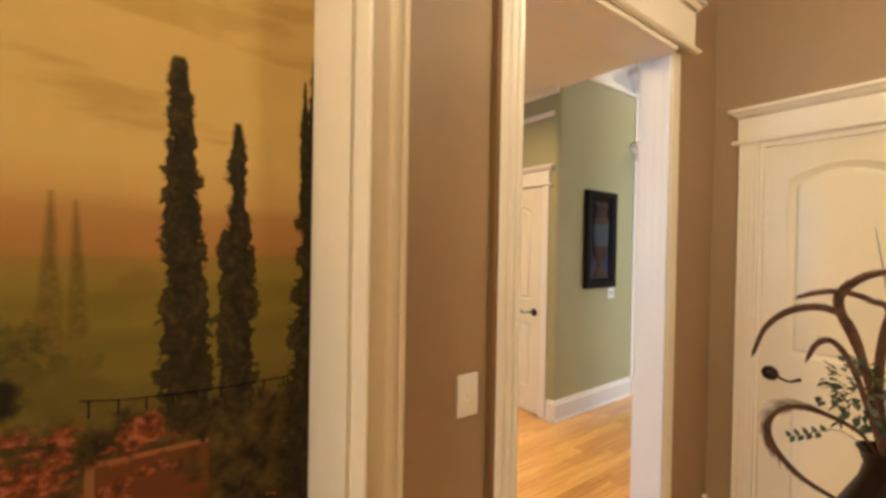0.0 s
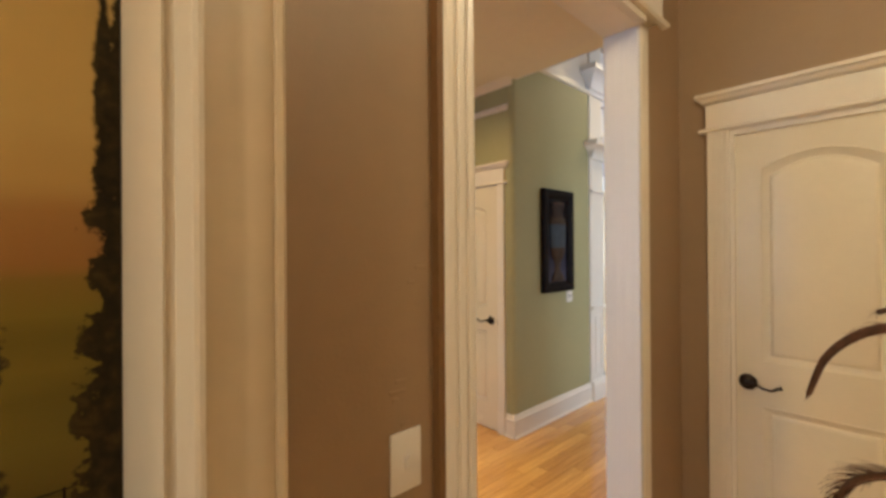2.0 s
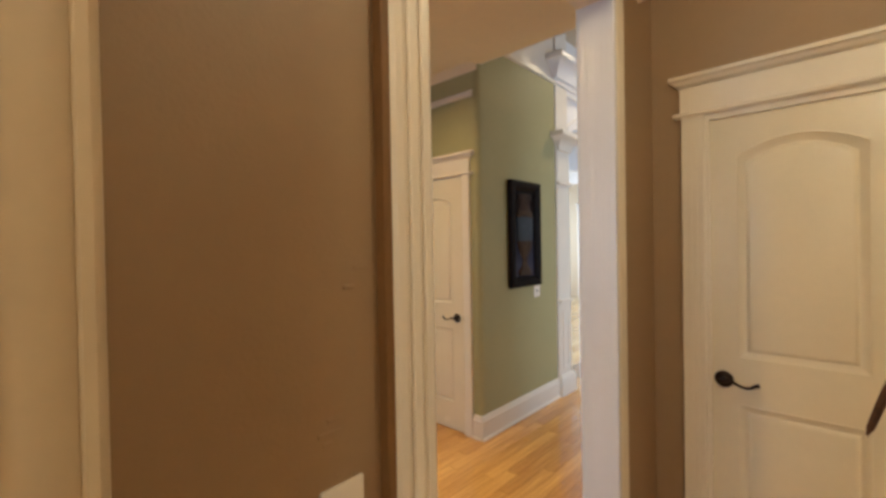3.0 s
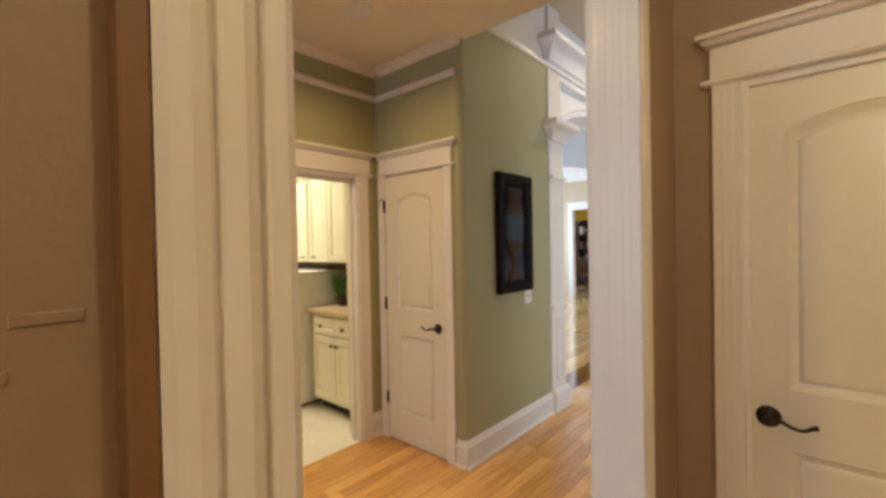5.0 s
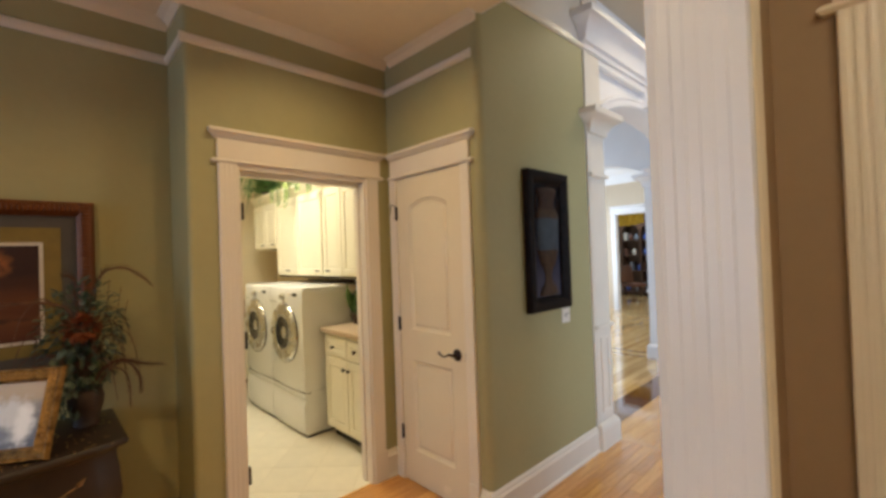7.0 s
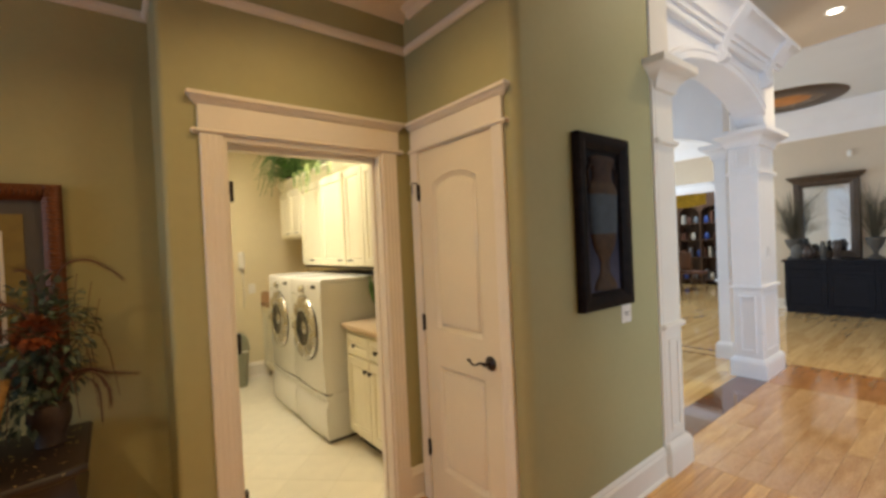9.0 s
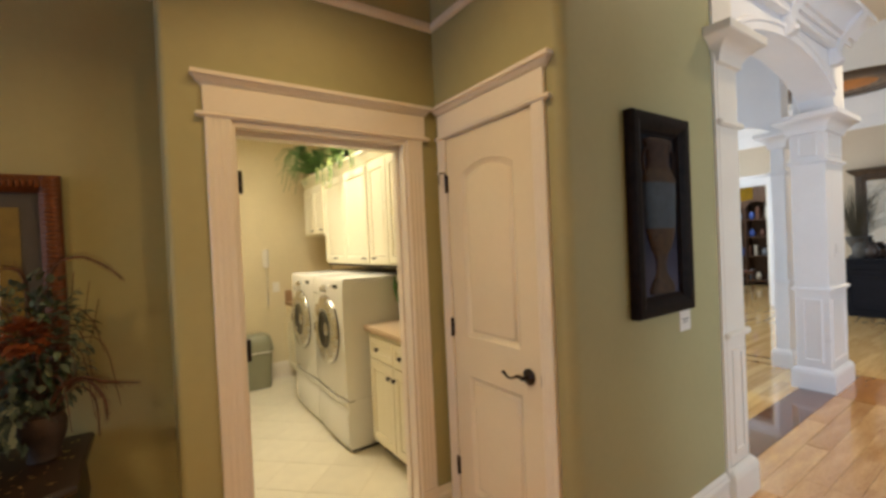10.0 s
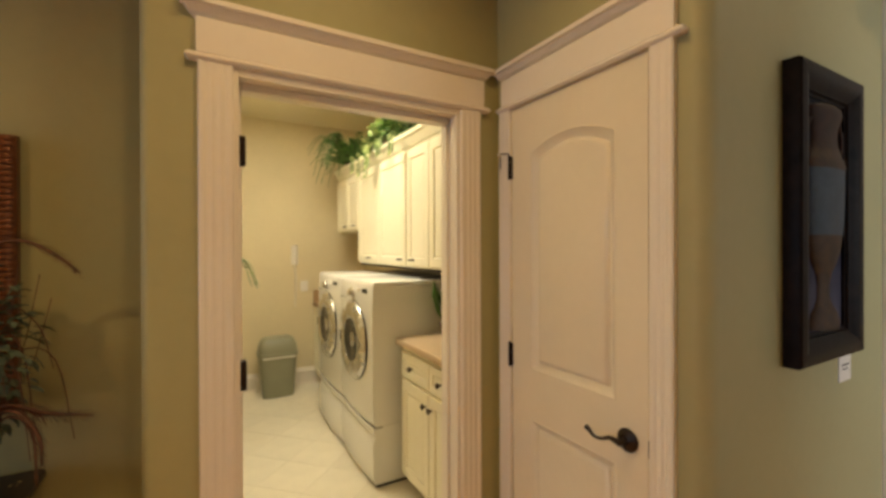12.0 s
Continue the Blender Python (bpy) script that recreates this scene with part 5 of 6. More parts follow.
for _ in range(16):
    a, s_, h_ = r.uniform(0, 6.28), r.uniform(0.12, 0.24), r.uniform(0.30, 0.58)
    cx_, cy_ = s_ * math.cos(a), s_ * math.sin(a) * 0.7
    part("strand", tube(bmesh.new(), curve_points([(0, 0, 0.2), (cx_ * 0.5, cy_ * 0.5, h_), (cx_ * 0.9, cy_ * 0.9, h_ - 0.03), (cx_ * 1.1, cy_ * 1.1, h_ - r.uniform(0.12, 0.28))], 4), [0.0028] * 6 + [0.002] * 5 + [0.0012] * 2, 5), PLUME, fa, "drooping brown strand")
for x, h in ((0.10, 0.66), (0.145, 0.62), (0.17, 0.55), (0.05, 0.60)):
    part("twig", tube(bmesh.new(), curve_points([(0, 0, 0.15), (x * 0.7, 0.03, h * 0.6), (x, 0.05, h)], 4), 0.0013, 4), PLUME, fa)

dl = thing("downlight", pose(2.335, 2.52, AC), "round recessed ceiling lamp, switched on", "ceiling lamp", group="recessed lamps")
part("trim_ring", lathe(bmesh.new(), [(0.062, 0), (0.085, -0.001), (0.086, -0.006), (0.07, -0.009), (0.062, -0.004)], 28), PLASTIC, dl, smooth=True)
part("lens", lathe(bmesh.new(), [(0.001, -0.002), (0.06, -0.002), (0.06, -0.001), (0.001, -0.001)], 24), LENS, dl)
for x, y in ((0.35, 1.70), (1.96, 2.26)):
    copy_thing(dl, pose(x, y, AC))
LENS_ON = glowing("bright_lamp_lens", (1.0, 0.88, 0.7), 9.0)
dlf = thing("downlight", pose(7.22, 1.92, FC), "round recessed ceiling lamp, shining brightly", "ceiling lamp", group="recessed lamps")
part("trim_ring", lathe(bmesh.new(), [(0.062, 0), (0.085, -0.001), (0.086, -0.006), (0.07, -0.009), (0.062, -0.004)], 28), PLASTIC, dlf, smooth=True)
part("lens", lathe(bmesh.new(), [(0.001, -0.012), (0.05, -0.010), (0.061, -0.003), (0.061, -0.002), (0.001, -0.002)], 24), LENS_ON, dlf, smooth=True)
copy_thing(dlf, pose(4.9, 1.6, FC))

# ---- the urn picture ----
up = thing("urn_picture", pose(3.367, 2.298, 1.125), "urn relief in a deep ebonised frame", "picture")
moulded_frame(up, 0.468, 0.900, 0.082, [(0, 0), (0, 0.040), (0.06, 0.048), (0.35, 0.050), (0.6, 0.046), (0.8, 0.034), (0.93, 0.030), (1, 0.014)], EBONY)
SLATE = flat_paint("slate_ground", [(0.0, (0.08, 0.075, 0.11)), (0.3, (0.030, 0.031, 0.055)), (0.75, (0.006, 0.006, 0.010))], scale=8, amount=0.2)
part("ground", boxes((0.075, -0.014, 0.075, 0.393, -0.004, 0.825)), SLATE, up, "slate-blue painted ground")
part("inner_rim", boxes((0.078, -0.022, 0.078, 0.088, -0.0145, 0.822), (0.380, -0.022, 0.078, 0.390, -0.0145, 0.822), (0.088, -0.022, 0.078, 0.380, -0.0145, 0.088), (0.088, -0.022, 0.812, 0.380, -0.0145, 0.822)), EBONY, up)
URN = shader("painted_bronze_urn", (0.050, 0.025, 0.011), 0.6, vary=0.45, scale=28, spec=0.25, second=(0.02, 0.010, 0.006))
URNB = shader("painted_blue_band", (0.042, 0.056, 0.076), 0.6, spec=0.25, vary=0.3, scale=20)
URND = shader("painted_dark_neck", (0.032, 0.015, 0.010), 0.6, spec=0.2, vary=0.5, scale=30)
cx = 0.234
for nm_, prof_, mt_, lb_ in (("foot", [(0.100, 0.096), (0.102, 0.118), (0.092, 0.128), (0.086, 0.145), (0.060, 0.165), (0.044, 0.19), (0.040, 0.235), (0.052, 0.262), (0.056, 0.272)], URN, ""),
                             ("belly", [(0.056, 0.272), (0.082, 0.300), (0.104, 0.345), (0.116, 0.39)], URN, ""),
                             ("blue_band", [(0.119, 0.39), (0.126, 0.46), (0.131, 0.54), (0.131, 0.595)], URNB, "grey-blue band of the urn"),
                             ("shoulder", [(0.134, 0.595), (0.136, 0.61), (0.126, 0.628), (0.112, 0.638), (0.104, 0.655)], URN, ""),
                             ("neck", [(0.104, 0.655), (0.090, 0.672), (0.084, 0.70), (0.092, 0.735), (0.108, 0.755), (0.116, 0.772), (0.112, 0.785), (0.085, 0.795)], URND, "")):
    part(nm_, lathe(bmesh.new(), prof_, 28, (cx, -0.014, 0), 1, 0.30), mt_, up, lb_, smooth=True)
for s_ in (-1, 1):
    part("urn_handle", tube(bmesh.new(), curve_points([(cx + s_ * 0.105, -0.020, 0.625), (cx + s_ * 0.128, -0.020, 0.665), (cx + s_ * 0.125, -0.020, 0.72), (cx + s_ * 0.100, -0.020, 0.75)], 5), 0.006, 7), URND, up, smooth=True)
tag = thing("wall_card", pose(3.826, 2.30, 1.062), "small white card below the urn picture", "card")
part("card", boxes((-0.050, -0.003, -0.050, 0.050, 0, 0.050), bevel=0.001, seg=1), PLASTIC, tag)
part("print_line", boxes((-0.030, -0.0036, 0.004, 0.030, -0.0031, 0.010)), GREYMAT, tag)
part("print_line", boxes((-0.024, -0.0036, -0.010, 0.020, -0.0031, -0.006)), GREYMAT, tag)

for x0_, x1_, z_ in ((0.784, 0.814, 1.470), (0.765, 0.784, 1.443), (0.735, 0.759, 1.258), (0.72, 0.759, 1.240), (0.728, 0.742, 1.226), (0.748, 0.768, 1.176)):
    structure("wall_scuff", boxes((x0_, 0.8338, z_ - 0.0035, x1_, 0.8358, z_ + 0.0035), bevel=0.0009, seg=1), BROWN)

# ---- laundry ----
def front_loader(m, label, steam):
    """A front-loading machine on its drawer pedestal; its own front faces -y, 0.67 wide."""
    ob = thing("washing_machine", m, label, "washing machine", group="laundry machines")
    w, d, h0, h = 0.668, 0.70, 0.372, 1.262
    part("cabinet", boxes((0, 0.02, h0 + 0.004, w, d, h - 0.02), bevel=0.012, seg=3), ENAMEL, ob, smooth=True)
    part("top", boxes((-0.001, 0.03, h - 0.020, w + 0.001, d, h + 0.006), bevel=0.009, seg=3), ENAMEL, ob, smooth=True)
    bm = bmesh.new()
    n, rows = 12, []
    for z, y in ((h0 + 0.004, 0.012), (h0 + 0.03, -0.002), (0.80, -0.008), (1.08, -0.008), (1.13, -0.007), (1.24, -0.003), (h - 0.006, 0.002), (h + 0.004, 0.010)):
        rows.append([bm.verts.new((w * i / n, y - 0.014 * math.sin(math.pi * i / n), z)) for i in range(n + 1)] + [bm.verts.new((w, 0.06, z)), bm.verts.new((0, 0.06, z))])
    k = n + 3
    for lo, hi in zip(rows, rows[1:]):
        for i in range(k):
            bm.faces.new((lo[i], lo[(i + 1) % k], hi[(i + 1) % k], hi[i]))
    bm.faces.new(rows[0][::-1]), bm.faces.new(rows[-1])
    part("front", bm, ENAMEL, ob, smooth=True)
    ped = part("pedestal", boxes((0.0, 0.02, 0.018, w, d, h0 - 0.004), bevel=0.008), ENAMEL, ob, "white drawer pedestal", smooth=True)
    bm = bmesh.new()
    rows = []
    for z, y in ((0.022, 0.012), (0.05, 0.0), (0.26, -0.006), (0.30, 0.006), (0.315, 0.016), (0.335, 0.0), (h0 - 0.004, -0.002)):
        rows.append([bm.verts.new((w * i / n, y - 0.014 * math.sin(math.pi * i / n), z)) for i in range(n + 1)] + [bm.verts.new((w, 0.06, z)), bm.verts.new((0, 0.06, z))])
    for lo, hi in zip(rows, rows[1:]):
        for i in range(k):
            bm.faces.new((lo[i], lo[(i + 1) % k], hi[(i + 1) % k], hi[i]))
    bm.faces.new(rows[0][::-1]), bm.faces.new(rows[-1])
    part("drawer_front", bm, ENAMEL, ped, smooth=True)
    part("drawer_gap", boxes((0.004, 0.01, h0 - 0.005, w - 0.004, 0.058, h0 + 0.005)), SLOT, ped)
    part("joint", boxes((0.0015, 0.0585, h0 - 0.0065, w - 0.0015, d - 0.02, h0 + 0.0065)), ENAMEL, ped)
    # black block fills the dark gap under the pedestal
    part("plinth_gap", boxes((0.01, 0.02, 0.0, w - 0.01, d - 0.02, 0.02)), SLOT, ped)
    door = part("door", lathe(bmesh.new(), [(0.205, 0.0), (0.258, 0.0), (0.262, 0.008), (0.258, 0.018), (0.245, 0.026), (0.225, 0.030), (0.190, 0.034), (0.160, 0.033), (0.146, 0.026), (0.140, 0.012)], 48), CHROME, ob, "wide round chrome door ring", smooth=True, m=pose(w / 2, -0.017, 0.862, 90))
    part("glass", lathe(bmesh.new(), [(0.001, 0.010), (0.05, 0.012), (0.10, 0.018), (0.142, 0.026), (0.142, 0.004), (0.001, 0.004)], 40), SMOKE, door, "dark dished glass", smooth=True)
    part("rim_line", lathe(bmesh.new(), [(0.262, -0.001), (0.2665, -0.001), (0.2665, 0.006), (0.262, 0.008)], 48), SLOT, door, smooth=True)
    part("latch", boxes((0.19, -0.03, 0.026, 0.215, 0.05, 0.036) if steam else (-0.215, -0.03, 0.026, -0.19, 0.03, 0.036), bevel=0.008), SLOT, door, smooth=True)
    part("dial", lathe(bmesh.new(), [(0.001, 0.0), (0.036, 0.0), (0.036, 0.010), (0.026, 0.014), (0.024, 0.032), (0.020, 0.036), (0.001, 0.036)], 24), CHROME, ob, "chrome programme dial", smooth=True, m=pose(w / 2, -0.020, 1.182, 86))
    part("display", boxes((-0.045, -0.003, -0.014, 0.045, 0.003, 0.014), bevel=0.002), SLOT, ob, m=pose(w * 0.80, -0.012, 1.205, -6))
    part("drawer_seam", boxes((0.02, 0.0, 1.128, 0.24, 0.008, 1.131)), SLOT, ob, m=pose(0, -0.018, 0))
    part("badge", boxes((-0.012, -0.002, -0.012, 0.012, 0.002, 0.012), bevel=0.001), CHROME, ob, m=pose(w * 0.66, -0.019, 1.20, -6))
    return ob


WEST = lambda y, x=2.80: pose(x, y, 0, 0, 0, -90)
wm = front_loader(WEST(4.842), "white front-loading washer with a chrome door on a pedestal", False)
copy_thing(wm, WEST(5.522))


def cupboard_door(bm, x0, x1, z0, z1):
    """A framed cupboard front: outer frame, sloped edge, sunk field with a raised centre, in front of y = 0."""
    def ring(i, y):
        return [bm.verts.new((x, y, z)) for x, z in ((x0 + i, z0 + i), (x1 - i, z0 + i), (x1 - i, z1 - i), (x0 + i, z1 - i))]
    b = min(0.055, (x1 - x0) * 0.2, (z1 - z0) * 0.28)
    rows = [ring(0, 0.0), ring(0.0, -0.017), ring(0.003, -0.02), ring(b, -0.02), ring(b + 0.007, -0.011), ring(b + 0.014, -0.011), ring(b + 0.022, -0.015)]
    for lo, hi in zip(rows, rows[1:]):
        for i in range(4):
            bm.faces.new((lo[i], lo[(i + 1) % 4], hi[(i + 1) % 4], hi[i]))
    bm.faces.new(rows[-1])
    return bm


def knob(ob, x, z, y=-0.02):
    part("knob", lathe(bmesh.new(), [(0.005, 0), (0.006, 0.012), (0.014, 0.018), (0.016, 0.024), (0.012, 0.029), (0.001, 0.031)], 16), BRONZE, ob, "dark bronze knob", smooth=True, m=pose(x, y, z, 90))


def pull(ob, x, z, y=-0.02):
    part("pull", tube(bmesh.new(), curve_points([(x - 0.032, y, z), (x - 0.026, y - 0.018, z), (x, y - 0.022, z - 0.002), (x + 0.026, y - 0.018, z), (x + 0.032, y, z)], 4), 0.0055, 8), BRONZE, ob, "dark bronze bar pull", smooth=True)


bc = thing("base_cabinet", WEST(4.085, 2.952), "cream base cabinet with two drawers and two doors", "cabinet")
part("body", boxes((0, 0.0, 0.10, 0.70, 0.595, 0.888)), CABINET, bc)
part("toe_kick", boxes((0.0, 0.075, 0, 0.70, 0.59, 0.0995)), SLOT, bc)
for x0, x1, kx in ((0.03, 0.372, 0.33), (0.382, 0.68, 0.42)):
    dr = part("drawer", cupboard_door(bmesh.new(), x0, x1, 0.715, 0.86), CABINET, bc)
    knob(dr, (x0 + x1) / 2 - 0.02, 0.785)
    dw = part("door", cupboard_door(bmesh.new(), x0, x1, 0.125, 0.695), CABINET, bc)
    knob(dw, kx + (0.015 if kx < 0.35 else -0.005), 0.625)
part("hinge", boxes((0.682, -0.024, 0.76, 0.694, -0.002, 0.82), bevel=0.001), BRONZE, bc)
ct = thing("worktop", pose(0, 0, 0.889), "tan laminate worktop on the base cabinet", "worktop")
part("slab", boxes((2.915, 3.385 + 0.016, 0, 3.549, 4.105, 0.04), bevel=0.006), COUNTER, ct, smooth=True)

for y0, wd, z0, doors, hs, lab in ((6.20, 0.68, 1.635, 2, (0.30, 0.58), "short cream wall cabinet above the wash sink"), (5.518, 1.058, 1.34, 2, (0.30, 0.96), "tall cream wall cabinet over the machines"), (4.458, 1.04, 1.34, 3, (0.10,), "tall cream wall cabinet beside the doorway")):
    uc = thing("wall_cabinet", WEST(y0, 3.17), lab, "cabinet", group="laundry wall cabinets")
    part("body", boxes((0.001, 0, z0, wd - 0.001, 0.379, 2.172)), CABINET, uc)
    for i in range(doors):
        a, b = 0.012 + i * (wd - 0.02) / doors, (i + 1) * (wd - 0.02) / doors + 0.004
        dw = part("door", cupboard_door(bmesh.new(), a, b, z0 + 0.015, 2.155), CABINET, uc)
    for x in hs:
        pull(uc, x, z0 + 0.055)
    part("crown", sweep(bmesh.new(), [(0, 0), (0.012, 0), (0.02, 0.02), (0.03, 0.025), (0.055, 0.075), (0.07, 0.085), (0.07, 0.11), (0, 0.11)], (0.0, 0.02, 2.172), (wd, 0.02, 2.172), (0, -1, 0), (0, 0, 1)), CABINET, uc, "sloped crown moulding")
    # black strip in place of the shade below the cabinet
    part("under_shade", boxes((0.004, 0.01, z0 - 0.018, wd - 0.004, 0.37, z0 - 0.0005)), SLOT, uc) if doors != 2 or z0 < 1.5 else None

fern = thing("fern", pose(3.17, 5.80, 2.284), "artificial fern spilling over the wall cabinet", "plant")
r = random.Random(51)
for k in range(84):
    a = r.uniform(0, 2 * math.pi)
    L = r.uniform(0.18, 0.42)
    dx, dy = math.cos(a) * (1.0 if math.cos(a) < 0 else 0.4), math.sin(a)
    up_, dn = r.uniform(0.05, 0.27), r.uniform(-0.24, 0.06)
    bm = bmesh.new()
    frond(bm, [(0, 0, 0.01), (dx * L * 0.4, dy * L * 0.4, up_ * 0.8), (dx * L * 0.75, dy * L * 0.75, up_), (dx * L, dy * L, up_ * 0.5 + dn)], 0.06, 0.35)
    part("frond", bm, LEAF2, fern)
part("pot", lathe(bmesh.new(), [(0.05, 0), (0.075, 0.09), (0.08, 0.10), (0.06, 0.10)], 16), POT, fern, smooth=True)
ivy = thing("ivy", pose(3.18, 5.05, 2.284), "variegated ivy trailing along the cabinet top", "plant")
tagged(part("foliage", bush(61, (0.02, -0.1, 0.10), (0.12, 0.42, 0.12), 420, 0.06, 0.2, 0.8), IVY, ivy), kind="stuff")
tagged(part("green_foliage", bush(62, (0.05, -0.35, 0.13), (0.12, 0.30, 0.14), 330, 0.06, 0.1, 0.7), LEAF2, ivy), kind="stuff")
for dy, L in ((0.32, 0.14), (0.15, 0.20), (-0.02, 0.24), (-0.06, 0.16), (-0.55, 0.14), (-0.30, 0.1)):
    bm = bmesh.new()
    tube(bm, curve_points([(0, dy, 0.06), (-0.09, dy, 0.02), (-0.115, dy + 0.01, -0.05), (-0.12, dy, -L)], 4), 0.0015, 4)
    for i in range(9):
        leaf(bm, (-0.115, dy + 0.012 * (-1) ** i, 0.0 - L * i / 9), (-0.3, (-1) ** i, -0.5), (-1, 0, 0.2), 0.05, 0.04)
    part("runner", bm, IVY, ivy)
part("planter", boxes((-0.02, -0.30, 0, 0.14, 0.25, 0.07), bevel=0.01), POT, ivy)
cp = thing("leafy_plant", pose(3.235, 3.985, 0.929), "dark green leafy plant on the worktop", "plant")
part("pot", lathe(bmesh.new(), [(0.05, 0), (0.07, 0.07), (0.075, 0.08), (0.055, 0.08)], 16), POT, cp, smooth=True)
r = random.Random(71)
for k in range(44):
    a = r.uniform(0, 6.28)
    bm = bmesh.new()
    leaf(bm, (0.02 * math.cos(a), 0.02 * math.sin(a), 0.07), (math.cos(a) * 0.42, math.sin(a) * 0.42, 1), (math.cos(a), math.sin(a), 0.3), r.uniform(0.14, 0.30), 0.075)
    part("blade", bm, LEAF2, cp)

tb = thing("waste_bin", pose(2.555, 6.27, 0), "sage plastic waste bin with a domed swing lid", "bin")
bm = bmesh.new()
rows = []
for z, hw, hd in ((0, 0.145, 0.10), (0.02, 0.15, 0.105), (0.40, 0.178, 0.125), (0.41, 0.19, 0.135), (0.44, 0.19, 0.135)):
    rows.append([bm.verts.new((hw * math.copysign(abs(math.cos(t)) ** 0.45, math.cos(t)), hd * math.copysign(abs(math.sin(t)) ** 0.45, math.sin(t)), z)) for t in [2 * math.pi * (i + 0.5) / 28 for i in range(28)]])
for lo, hi in zip(rows, rows[1:]):
    for i in range(28):
        bm.faces.new((lo[i], lo[(i + 1) % 28], hi[(i + 1) % 28], hi[i]))
bm.faces.new(rows[0][::-1]), bm.faces.new(rows[-1])
part("body", bm, BINGREEN, tb, smooth=True)
bm = bmesh.new()
rows = []
for q in range(8):
    s = q / 7
    hw, hd, z = 0.184 * math.cos(s * 1.25) ** 0.6, 0.13 * math.cos(s * 1.25) ** 0.8, 0.4405 + 0.15 * math.sin(s * 1.5708)
    rows.append([bm.verts.new((hw * math.copysign(abs(math.cos(t)) ** 0.5, math.cos(t)), hd * math.copysign(abs(math.sin(t)) ** 0.5, math.sin(t)), z)) for t in [2 * math.pi * (i + 0.5) / 28 for i in range(28)]])
for lo, hi in zip(rows, rows[1:]):
    for i in range(28):
        bm.faces.new((lo[i], lo[(i + 1) % 28], hi[(i + 1) % 28], hi[i]))
bm.faces.new(rows[0][::-1]), bm.faces.new(rows[-1])
part("lid", bm, BINGREEN, tb, "domed lid", smooth=True)
part("liner_edge", boxes((-0.15, -0.138, 0.392, 0.15, -0.12, 0.406), bevel=0.004), PLASTIC, tb, "white edge of a bin liner")

tel = thing("wall_phone", pose(2.765, 6.5, 1.30), "white wall telephone with a hanging cord", "telephone")
part("base", boxes((-0.035, -0.025, 0.0, 0.035, 0, 0.20), bevel=0.008), PLASTIC, tel, smooth=True)
part("handset", tube(bmesh.new(), curve_points([(0, -0.04, 0.005), (0, -0.05, 0.03), (0, -0.048, 0.10), (0, -0.052, 0.17), (0, -0.04, 0.205)], 5), [0.022] * 4 + [0.016] * 13 + [0.022] * 4, 10), PLASTIC, tel, smooth=True)
bm = bmesh.new()
pts = []
for i in range(220):
    a, s = i * 0.75, i / 219
    pts.append((0.011 * math.cos(a) + 0.012 * math.sin(s * math.pi), -0.02 + 0.008 * math.sin(a), -0.01 - 0.44 * s))
tube(bm, pts, 0.0028, 5)
part("cord", bm, PLASTIC, tel, "coiled white cord", smooth=True)
so = thing("wall_socket", pose(2.868, 6.5, 1.065), "white wall socket plate", "socket")
part("plate", boxes((-0.04, -0.006, -0.058, 0.04, 0, 0.058), bevel=0.003), PLASTIC, so, smooth=True)
part("outlet", boxes((-0.016, -0.008, -0.04, 0.016, -0.005, -0.008), (-0.016, -0.008, 0.008, 0.016, -0.005, 0.04), bevel=0.002), PLASTIC, so)
TANBOX = shader("tan_plastic", (0.36, 0.22, 0.12), 0.5, vary=0.1, scale=12)
sk = thing("sink_cabinet", WEST(6.498, 2.985), "cream base cabinet with a tan worktop beside the machines", "cabinet")
part("body", boxes((0, 0.0, 0.10, 0.945, 0.56, 0.845)), CABINET, sk)
part("toe_kick", boxes((0, 0.06, 0, 0.945, 0.55, 0.0995)), TANBOX, sk)
part("worktop", boxes((0, -0.025, 0.8455, 0.945, 0.56, 0.885), bevel=0.004), TANBOX, sk, "tan laminate worktop")
part("upstand", boxes((0, -0.02, 0.8855, 0.014, 0.56, 1.015), bevel=0.003), TANBOX, sk, "tan upstand against the wall")
part("door", cupboard_door(bmesh.new(), 0.03, 0.46, 0.125, 0.82), CABINET, sk)
part("door", cupboard_door(bmesh.new(), 0.47, 0.92, 0.125, 0.82), CABINET, sk)
hp = thing("hanging_plant", pose(1.95, 5.15, 1.42), "trailing plant in a wall pot", "plant")
part("pot", lathe(bmesh.new(), [(0.02, -0.14), (0.05, -0.12), (0.075, -0.02), (0.08, 0), (0.06, 0)], 14, (0.082, 0, 0)), POT, hp, smooth=True)
for k, (dx, dy) in enumerate(((0.26, 0.0), (0.22, 0.06), (0.24, -0.05))):
    bm = bmesh.new()
    tube(bm, curve_points([(0.08, 0, -0.01), (0.16, dy * 0.5, 0.0), (dx, dy, -0.07), (dx + 0.04, dy, -0.22)], 5), 0.002, 4)
    for i in range(11):
        s = i / 10
        leaf(bm, (0.17 + (dx - 0.13) * s, dy, 0.0 - 0.22 * s ** 1.5), (0.3, (-1) ** i, -0.3), (1, 0, 0.4), 0.05, 0.03)
    part("runner", bm, LEAF2, hp)
lf = thing("laundry_lamp", pose(2.40, 4.75, 2.83), "flat white ceiling lamp, switched on", "ceiling lamp")
part("frame", boxes((-0.22, -0.63, -0.02, 0.22, 0.63, 0.0), bevel=0.004), PLASTIC, lf)

